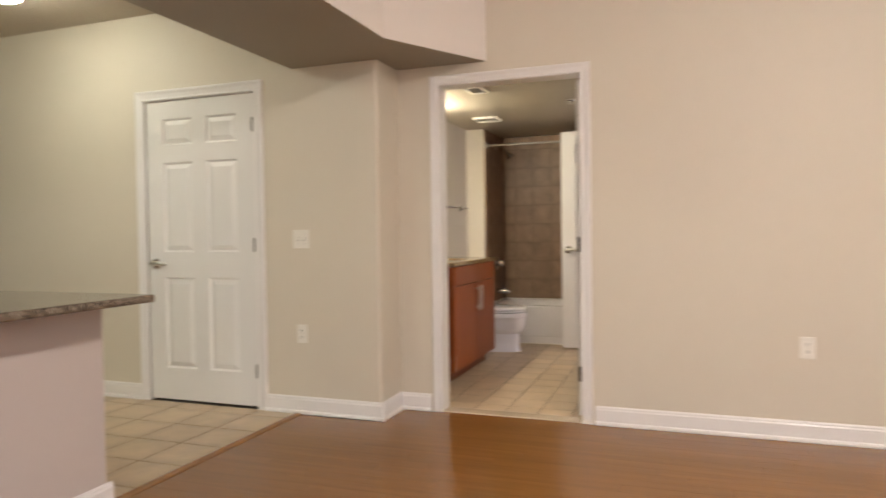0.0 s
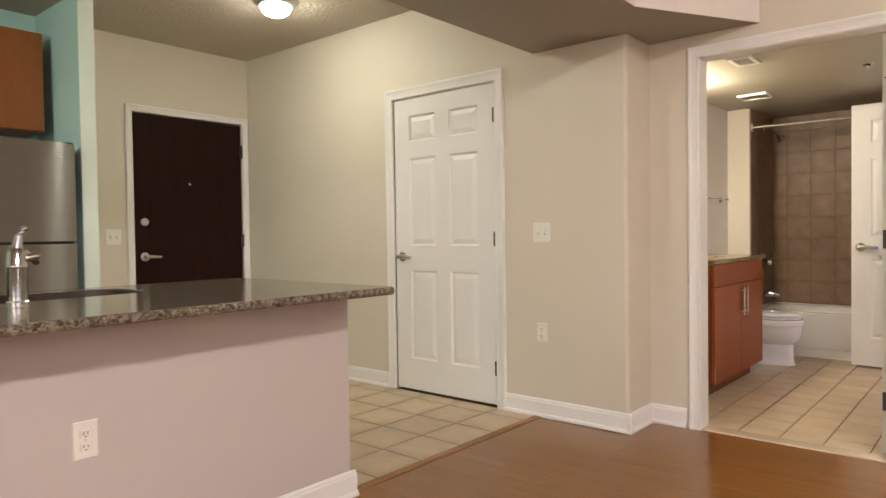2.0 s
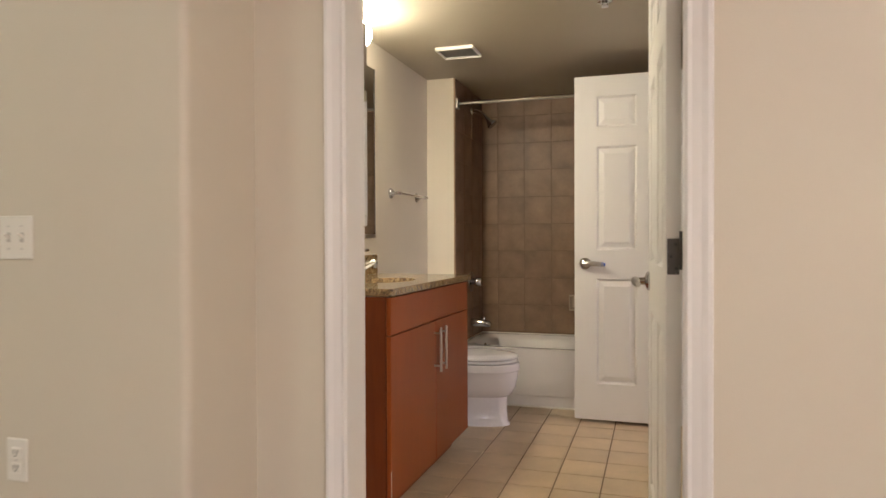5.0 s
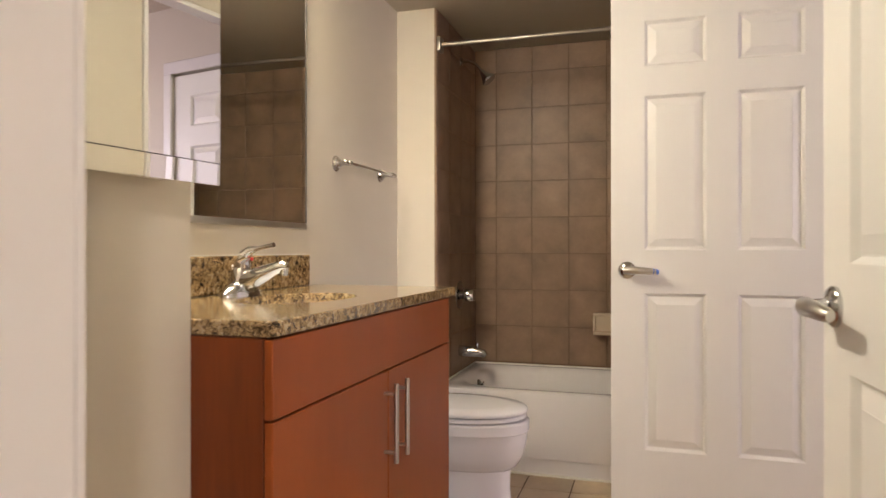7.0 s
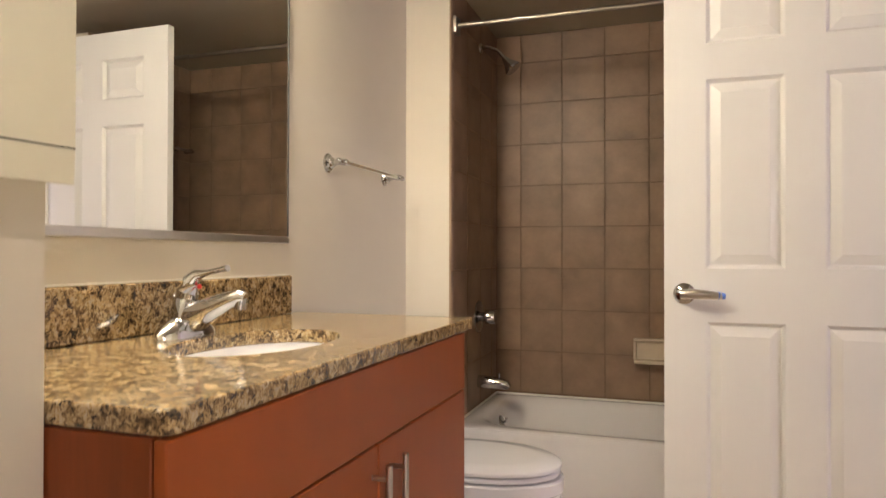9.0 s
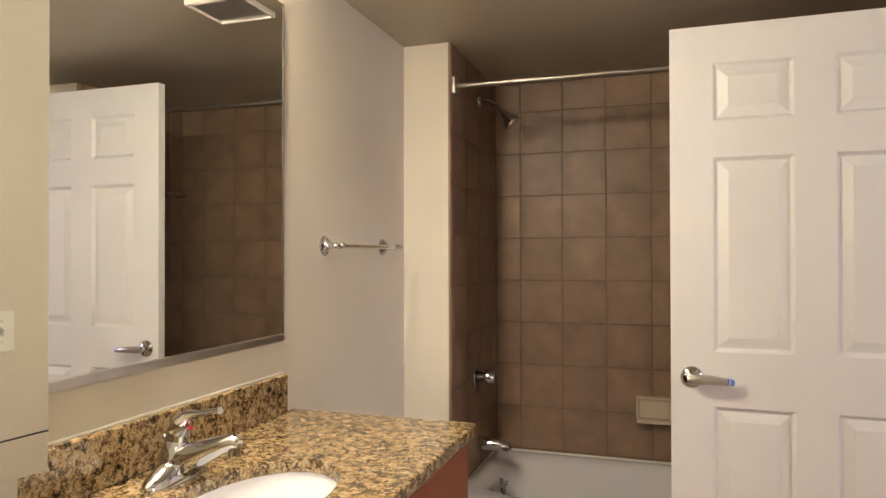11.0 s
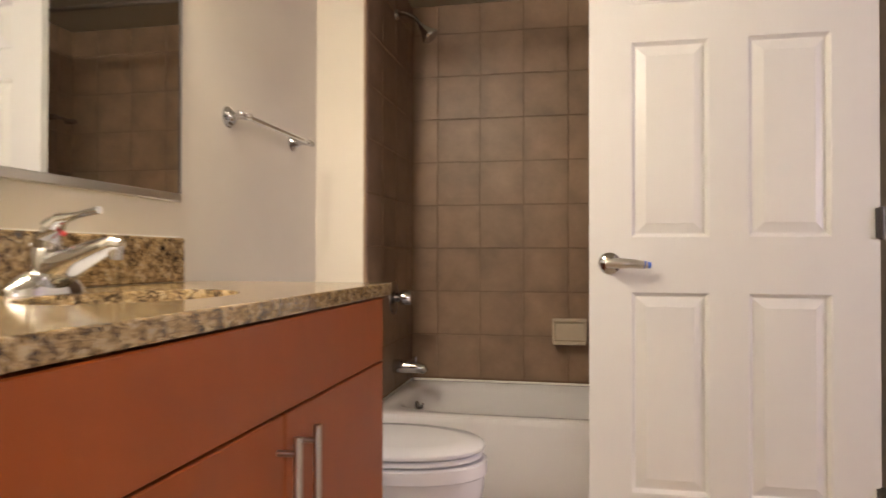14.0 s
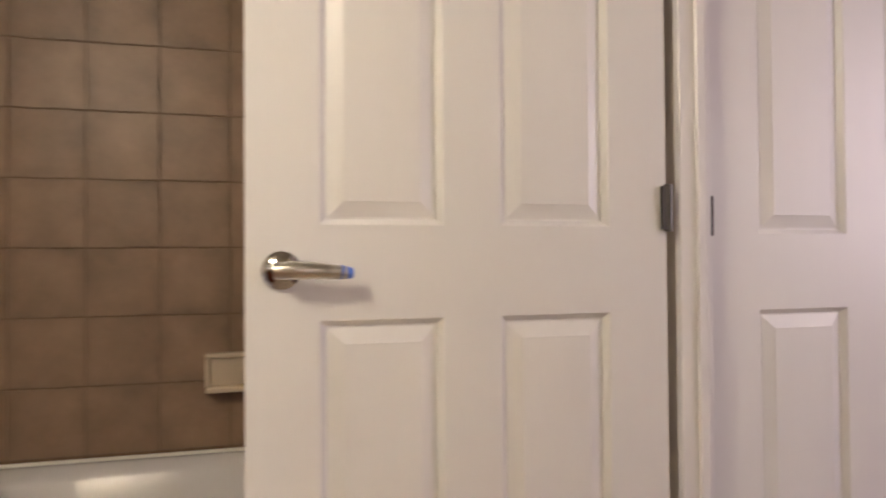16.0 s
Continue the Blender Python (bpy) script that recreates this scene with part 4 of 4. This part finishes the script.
def tub():
    th = thing("bathtub", (XA + 0.002, 9.49, 0), "white enamel alcove bathtub with a plain apron", "bathtub")
    W, Dp, H = XA1 - XA - 0.004, YT - 9.49 - 0.012, 0.38
    n = 64

    def ring(cx, cy, a, c, z, p):
        return [Vector((cx + a * math.copysign(abs(math.cos(u)) ** p, math.cos(u)), cy + c * math.copysign(abs(math.sin(u)) ** p, math.sin(u)), z)) for u in (2 * math.pi * i / n for i in range(n))]
    cx, cy = W / 2, Dp / 2
    rings = [ring(cx, cy, W / 2 - 0.085, Dp / 2 - 0.070, H - 0.012, 0.42), ring(cx, cy, W / 2 - 0.10, Dp / 2 - 0.085, H - 0.03, 0.45), ring(cx, cy, W / 2 - 0.14, Dp / 2 - 0.115, 0.20, 0.5), ring(cx, cy, W / 2 - 0.19, Dp / 2 - 0.15, 0.09, 0.55), ring(cx, cy, W / 2 - 0.30, Dp / 2 - 0.22, 0.07, 0.6)]
    outer = [ring(cx, cy, W / 2, Dp / 2, H - 0.02, 0.06), ring(cx, cy, W / 2 - 0.004, Dp / 2 - 0.004, H - 0.004, 0.07), ring(cx, cy, W / 2 - 0.014, Dp / 2 - 0.014, H, 0.09), ring(cx, cy, W / 2 - 0.066, Dp / 2 - 0.052, H, 0.40)]
    b = loft(bmesh.new(), outer + rings, False)
    b.verts.ensure_lookup_table()
    b.faces.new([b.verts[i] for i in range(8 * n, 9 * n)])
    bmesh.ops.recalc_face_normals(b, faces=b.faces)
    part("basin", b, TUBWHITE, th, "", True)
    b = bmesh.new()
    box(b, 0, W, 0.010, 0.04, 0.0, H - 0.02)
    box(b, 0, W, 0.0, 0.03, 0.075, H - 0.018, bev=0.009, seg=2)
    part("apron", b, TUBWHITE, th, "white apron with a stepped toe", True)
    part("caulk_line", boxbm(0, W, -0.004, 0.012, 0.0, 0.008), PLASTIC, th)
    part("caulk_line", boxbm(0.008, W - 0.008, Dp - 0.006, Dp + 0.004, H - 0.004, H + 0.007, bev=0.003), PLASTIC, th)
    part("caulk_line", boxbm(0.004, 0.014, 0.01, Dp - 0.006, H - 0.004, H + 0.007, bev=0.003), PLASTIC, th)
    part("overflow_plate", lathe(bmesh.new(), [(0, 0), (0.036, 0), (0.034, 0.006), (0.014, 0.010), (0, 0.010)], 24, Matrix.Translation((0.121, cy, 0.318)) @ Matrix.Rotation(radians(76), 4, "Y")), DULLCHROME, th, "chrome overflow plate", True)
    part("overflow_lever", tube(bmesh.new(), [(0.129, cy, 0.320), (0.139, cy, 0.326), (0.143, cy, 0.342)], 0.006), CHROME, th, "", True)
    part("drain", lathe(bmesh.new(), [(0, 0), (0.03, 0), (0.028, 0.004), (0, 0.004)], 20, Matrix.Translation((0.36, cy, 0.071))), CHROME, th, "", True)


tub()


def shower():
    q = Matrix.Rotation(radians(90), 4, "Y")
    x = XA + 0.008
    th = thing("shower", (x, 9.885, 2.005), "chrome shower head on a bent arm", "shower")
    part("flange", lathe(bmesh.new(), [(0, 0), (0.026, 0), (0.022, 0.008), (0.010, 0.011), (0, 0.011)], 22, Matrix.Translation((0, 0, 0.022)) @ q), CHROME, th, "", True)
    part("arm", tube(bmesh.new(), [(0, 0, 0.022), (0.04, 0, 0.024), (0.085, 0, 0.002), (0.120, 0, -0.040)], 0.0085), CHROME, th, "", True)
    part("head", lathe(bmesh.new(), [(0, 0), (0.013, 0), (0.016, 0.012), (0.019, 0.024), (0.036, 0.055), (0.040, 0.064), (0.037, 0.071), (0, 0.071)], 24, Matrix.Translation((0.113, 0, -0.034)) @ Matrix.Rotation(radians(140), 4, "Y")), CHROME, th, "", True)
    v = thing("shower_valve", (x, 9.86, 0.79), "chrome tub and shower valve with a round knob", "faucet")
    part("escutcheon", lathe(bmesh.new(), [(0, 0), (0.075, 0), (0.073, 0.006), (0.055, 0.010), (0.024, 0.014), (0, 0.014)], 32, q), DULLCHROME, v, "", True)
    part("knob", lathe(bmesh.new(), [(0, 0.012), (0.020, 0.012), (0.022, 0.030), (0.033, 0.036), (0.033, 0.075), (0.029, 0.081), (0, 0.081)], 24, q), CHROME, v, "", True)
    s = thing("tub_spout", (x, 9.86, 0.495), "chrome tub spout below the valve", "faucet")
    part("spout", tube(bmesh.new(), [(0, 0, 0), (0.03, 0, 0), (0.10, 0, -0.003), (0.135, 0, -0.010), (0.145, 0, -0.020)], [0.030, 0.029, 0.025, 0.021, 0.013], 20), CHROME, s, "", True)
    part("diverter_knob", cyl(bmesh.new(), (0.098, 0, 0.018), (0.098, 0, 0.042), 0.006, 12), CHROME, s)
    r = thing("curtain_rod", (XA, 9.50, 2.005), "brushed metal shower curtain rod", "curtain rod")
    part("rod", cyl(bmesh.new(), (0.01, 0, 0), (XA1 - XA - 0.01, 0, 0), 0.0105, 20), RODMETAL, r, "", True)
    for a, w in ((0.008, 0.018), (XA1 - XA - 0.026, 0.018)):
        part("end_flange", boxbm(a, a + w, -0.030, 0.030, -0.034, 0.034, bev=0.006, seg=2), RODMETAL, r, "", True)
    k = thing("soap_dish", (0.11, YT - 0.006, 0.57), "tan ceramic soap dish set in the tiles", "soap dish")
    b = bmesh.new()
    box(b, 0, 0.155, -0.022, 0, 0, 0.115, bev=0.010, seg=2)
    part("body", b, PLASTICTAN, k, "", True)
    for rim in ((0.0, 0.155, 0.100, 0.115), (0.0, 0.014, 0.012, 0.100), (0.141, 0.155, 0.012, 0.100)):
        part("rim", boxbm(rim[0], rim[1], -0.040, -0.018, rim[2], rim[3], bev=0.004), PLASTICTAN, k, "", True)
    part("lip", boxbm(0.004, 0.151, -0.075, -0.015, 0.0, 0.016, bev=0.006, seg=2), PLASTICTAN, k, "", True)
    g = thing("washcloth_bar", (XA1 - 0.006, 10.03, 1.68), "small chrome bar on the end wall of the tub", "towel bar")
    part("post", cyl(bmesh.new(), (0, 0, 0), (-0.05, 0, 0), 0.014, 16), CHROME, g, "", True)
    part("bar", cyl(bmesh.new(), (-0.045, -0.02, 0), (-0.045, 0.14, 0), 0.008, 14), CHROME, g, "", True)
    part("post", cyl(bmesh.new(), (0, 0.12, 0), (-0.05, 0.12, 0), 0.014, 16), CHROME, g, "", True)


PLASTICTAN = material("tan_glazed_ceramic", (0.60, 0.50, 0.38), 0.2, vary=0.05, scale=8)
shower()


def toilet():
    th = thing("toilet", pose(XM + 0.012, 9.045, 0) @ Matrix.Diagonal((1, 1, 0.972, 1)), "white porcelain two-piece toilet with closed lid", "toilet")
    n = 40

    def egg(x0, x1, wy, z, back=0.55):
        """An egg outline from x0 (back) to x1 (front)."""
        cx = x0 + (x1 - x0) * 0.42
        pts = []
        for i in range(n):
            a = 2 * math.pi * i / n
            ca, sa = math.cos(a), math.sin(a)
            x = cx + ((x1 - cx) * ca if ca > 0 else (cx - x0) * math.copysign(abs(ca) ** 0.75, ca))
            pts.append(Vector((x, wy * math.copysign(abs(sa) ** 0.9, sa), z)))
        return pts
    f = 0.690
    part("bowl", loft(bmesh.new(), [egg(0.13, 0.640, 0.112, 0.0), egg(0.13, 0.640, 0.110, 0.010), egg(0.14, 0.628, 0.100, 0.022), egg(0.15, 0.622, 0.097, 0.10), egg(0.15, 0.624, 0.098, 0.172), egg(0.17, 0.650, 0.130, 0.190), egg(0.18, 0.676, 0.153, 0.235), egg(0.19, 0.688, 0.166, 0.295), egg(0.20, 0.690, 0.171, 0.330), egg(0.20, 0.697, 0.176, 0.336), egg(0.20, 0.697, 0.176, 0.373), egg(0.205, 0.690, 0.170, 0.379)]), PORCELAIN, th, "", True)
    part("seat", loft(bmesh.new(), [egg(0.24, f - 0.040, 0.145, 0.3815), egg(0.24, f - 0.040, 0.145, 0.384), egg(0.21, f - 0.009, 0.174, 0.3845), egg(0.205, f - 0.004, 0.179, 0.388), egg(0.205, f - 0.004, 0.179, 0.396), egg(0.21, f - 0.010, 0.174, 0.401)]), PORCELAIN, th, "white seat ring", True)
    part("lid", loft(bmesh.new(), [egg(0.24, f - 0.040, 0.145, 0.4015), egg(0.24, f - 0.040, 0.145, 0.4065), egg(0.21, f - 0.004, 0.178, 0.407), egg(0.205, f, 0.182, 0.4105), egg(0.205, f, 0.182, 0.4185), egg(0.215, f - 0.012, 0.171, 0.4275), egg(0.26, f - 0.08, 0.12, 0.4325)]), PORCELAIN, th, "closed white lid", True)
    for y in (-0.075, 0.075):
        part("seat_hinge", cyl(bmesh.new(), (0.215, y - 0.02, 0.418), (0.215, y + 0.02, 0.418), 0.013, 12), PORCELAIN, th)
    part("tank", boxbm(0.0, 0.185, -0.215, 0.215, 0.36, 0.72, bev=0.018, seg=3), PORCELAIN, th, "", True)
    part("tank_lid", boxbm(-0.003, 0.198, -0.225, 0.225, 0.722, 0.755, bev=0.010, seg=2), PORCELAIN, th, "", True)
    part("flush_lever", tube(bmesh.new(), [(0.186, -0.15, 0.66), (0.20, -0.15, 0.66), (0.205, -0.11, 0.655), (0.203, -0.08, 0.65)], [0.012, 0.010, 0.008, 0.006]), CHROME, th, "", True)
    part("tank_neck", boxbm(0.10, 0.24, -0.10, 0.10, 0.30, 0.385, bev=0.02, seg=2), PORCELAIN, th, "", True)
    for y in (-0.1, 0.1):
        part("bolt_cap", ball(bmesh.new(), (0.36, y, 0.012), 0.014, n=12), PORCELAIN, th)


toilet()


def vent(name, x0, x1, y0, y1, drop, label, slats, tilt=40, rim=0.022, slat_mat=PLASTIC):
    th = thing(name, ((x0 + x1) / 2, (y0 + y1) / 2, HB), label, "vent")
    w, d = (x1 - x0) / 2, (y1 - y0) / 2
    for a in ((-w, w, -d, -d + rim), (-w, w, d - rim, d), (-w, -w + rim, -d + rim, d - rim), (w - rim, w, -d + rim, d - rim)):
        part("frame", boxbm(a[0], a[1], a[2], a[3], -drop, 0, bev=0.003), PLASTIC, th)
    part("backing", boxbm(-w + 0.02, w - 0.02, -d + 0.02, d - 0.02, -drop * 0.35, -0.001), DARKSLOT, th)
    for i in range(slats):
        y = -d + 0.03 + (2 * d - 0.06) * (i + 0.5) / slats
        b = boxbm(-w + rim, w - rim, -0.008, 0.008, -0.0012, 0.0012)
        bmesh.ops.transform(b, matrix=Matrix.Translation((0, y, -drop * 0.6)) @ Matrix.Rotation(radians(tilt), 4, "X"), verts=b.verts)
        part("slat", b, slat_mat, th)


vent("ceiling_vent", -0.155, -0.005, 7.50, 7.74, 0.012, "white louvred air vent in the bathroom ceiling", 6, 40, 0.03)
# the fan's slats are greyed to show the grille's dim underside
vent("exhaust_fan", -0.465, -0.245, 8.76, 8.96, 0.020, "white square exhaust fan grille on the bathroom ceiling", 14, 0, 0.011, SHADEDGREY)


def sprinkler():
    th = thing("sprinkler", (0.50, 8.30, HB), "small chrome fire sprinkler on the bathroom ceiling", "sprinkler")
    part("escutcheon", lathe(bmesh.new(), [(0, 0), (0.036, 0), (0.033, -0.006), (0.015, -0.012), (0, -0.012)]), CHROME, th, "", True)
    part("stem", cyl(bmesh.new(), (0, 0, -0.012), (0, 0, -0.015), 0.008, 12), CHROME, th)
    for s in (-1, 1):
        part("frame_arm", tube(bmesh.new(), [(s * 0.008, 0, -0.013), (s * 0.013, 0, -0.018), (s * 0.004, 0, -0.024)], 0.0025, 8), CHROME, th)
    part("deflector", cyl(bmesh.new(), (0, 0, -0.024), (0, 0, -0.027), 0.017, 16), CHROME, th)


sprinkler()


# ---- windows that let the daylight in ----
def window(name, m, w, h, label):
    th = thing(name, m, label, "window", kind="structure")
    for a in ((0, w, 0, 0.05), (0, w, h - 0.05, h), (0, 0.05, 0.05, h - 0.05), (w - 0.05, w, 0.05, h - 0.05), (w / 2 - 0.025, w / 2 + 0.025, 0.05, h - 0.05)):
        part("window_frame", boxbm(a[0], a[1], 0.02, 0.07, a[2], a[3], bev=0.003), TRIM, th)


window("window_1", pose(1.2, -1.5, 0.6), 2.2, 2.0, "white framed window at the living room's end")
window("window_3", pose(3.72, 1.7, 0.9, 0, 0, 90), 2.0, 1.6, "white framed living-room side window")
window("window_2", pose(3.72, 7.3, 0.8, 0, 0, 90), 1.2, 1.3, "white framed bedroom window")


# ---- floor finishes, piece by piece ----
def pieces(parent, name, size, places, mat, bev):
    """Alike pieces on one mesh, each an object of its own."""
    sx, sy, sz = size
    me = finish(name, boxbm(-sx / 2, sx / 2, -sy / 2, sy / 2, -sz / 2, sz / 2, bev=bev), mat)
    for p in places:
        ob = new(name, me)
        ob.parent, ob.location = parent, p


def tile_field(parent, name, u0, u1, v0, v1, au, av, pitch, gap, place, mat, thick, bev=0.0015):
    """Whole and cut tiles that fill u0..u1 by v0..v1, with joints at au and av. place maps (u, v, du, dv) to a centre and a size."""
    def cuts(a, b, at):
        k = math.ceil((a - at) / pitch + 1e-6)
        c = [a]
        while at + k * pitch < b - 1e-6:
            c.append(at + k * pitch)
            k += 1
        return [(p, q) for p, q in zip(c, c[1:] + [b]) if q - p > 0.015]
    shapes = {}
    for a, b in cuts(u0, u1, au):
        for c, d in cuts(v0, v1, av):
            du, dv = b - a - gap, d - c - gap
            pos, size = place((a + b) / 2, (c + d) / 2, du, dv)
            shapes.setdefault(tuple(round(s, 4) for s in size), []).append(pos)
    for size, places in shapes.items():
        pieces(parent, name, size, places, mat, bev)


KF = tagged(solid("floor_kitchen_grout", boxbm(XE, -0.955, 0.9, YC, -0.012, -0.003), KITCHENGROUT, "brown grout bed of the kitchen floor", "floor", "structure"), "beige square ceramic kitchen floor tiles with brown grout")
tile_field(KF, "tile", XE, -0.957, 0.9, YC, -0.935, 5.511, 0.296, 0.009, lambda u, v, du, dv: ((u, v, -0.004), (du, dv, 0.010)), TILE, 0.01)
BF = solid("floor_bath_grout", boxbm(XM, XR + 0.10, YB + TB - 0.02, 9.52, -0.012, -0.003), GROUT, "beige square ceramic bathroom floor tiles with brown grout", "floor", "structure")
tile_field(BF, "tile", XM, XR + 0.10, YB + TB, 9.51, 0.0845, 8.299, 0.2045, 0.006, lambda u, v, du, dv: ((u, v, -0.004), (du, dv, 0.010)), TILE, 0.01)
solid("threshold", boxbm(BX0 - 0.02, BX1 + 0.02, YB + 0.0, YB + TB - 0.002, -0.012, 0.006, bev=0.004), PLASTICTAN, "tan stone threshold in the bathroom doorway", "threshold", "structure")
solid("floor_transition", loft(bmesh.new(), [[Vector((x, y, z)) for x, z in ((-0.957, -0.004), (-0.957, 0.003), (-0.945, 0.008), (-0.920, 0.007), (-0.905, 0.002), (-0.905, -0.004))] for y in (0.9, YC - 0.026)]), WOODFLOOR, "wooden transition strip between tile and wood floors", "trim", "structure")
solid("floor_bedroom", boxbm(XR + 0.10, 3.6, YB + TB, 9.29, -0.012, 0.001), SUBFLOOR, "dark bedroom floor", "floor", "structure")
WF = solid("floor_wood_bed", boxbm(-0.905, 3.6, -1.38, YB, -0.012, -0.0045), SUBFLOOR, "amber brown wood strip floor of the living room", "floor", "structure")
rng = random.Random(5)
y = YB - 0.002
while y > -1.3:
    wd = 0.0826
    x = -0.904 if y < YC - 0.03 else JOG + 0.004
    first = True
    while x < 3.58:
        ln = rng.choice((0.9, 1.2, 1.5)) * (rng.random() * 0.6 + 0.3 if first else 1)
        ln = min(ln, 3.598 - x)
        pieces(WF, "plank", (ln - 0.0004, wd - 0.0004, 0.010), [(x + ln / 2, y - wd / 2, -0.005)], WOODFLOOR, 0.0004)
        x += ln
        first = False
    y -= wd

# tub surround: the grout bed and every tile
SB = solid("tub_wall_grout_back", boxbm(XA, XA1, YT - 0.0075, YT, 0.36, HB), WALLGROUT, "taupe square ceramic tiles behind the tub", "wall", "structure")
tile_field(SB, "tile", XA + 0.010, XA1 - 0.010, 0.385, HB, -0.0225, 1.007, 0.2045, 0.0035, lambda u, v, du, dv: ((u, YT - 0.006, v), (du, 0.008, dv)), WALLTILE, 0.008, 0.002)
for nm, xw, o in (("tub_wall_grout_left", XA, 1), ("tub_wall_grout_right", XA1, -1)):
    S = solid(nm, boxbm(min(xw, xw + o * 0.0075), max(xw, xw + o * 0.0075), YA + 0.0, YT - 0.004, 0.36, HB), ENDGROUT, "taupe square ceramic tiles at the tub's end", "wall", "structure")
    tile_field(S, "tile", YA + 0.002, YT - 0.010, 0.385, HB, YT - 0.108, 1.007, 0.2045, 0.004, lambda u, v, du, dv: ((xw + o * 0.006, u, v), (0.008, du, dv)), WALLTILE_END, 0.008, 0.002)
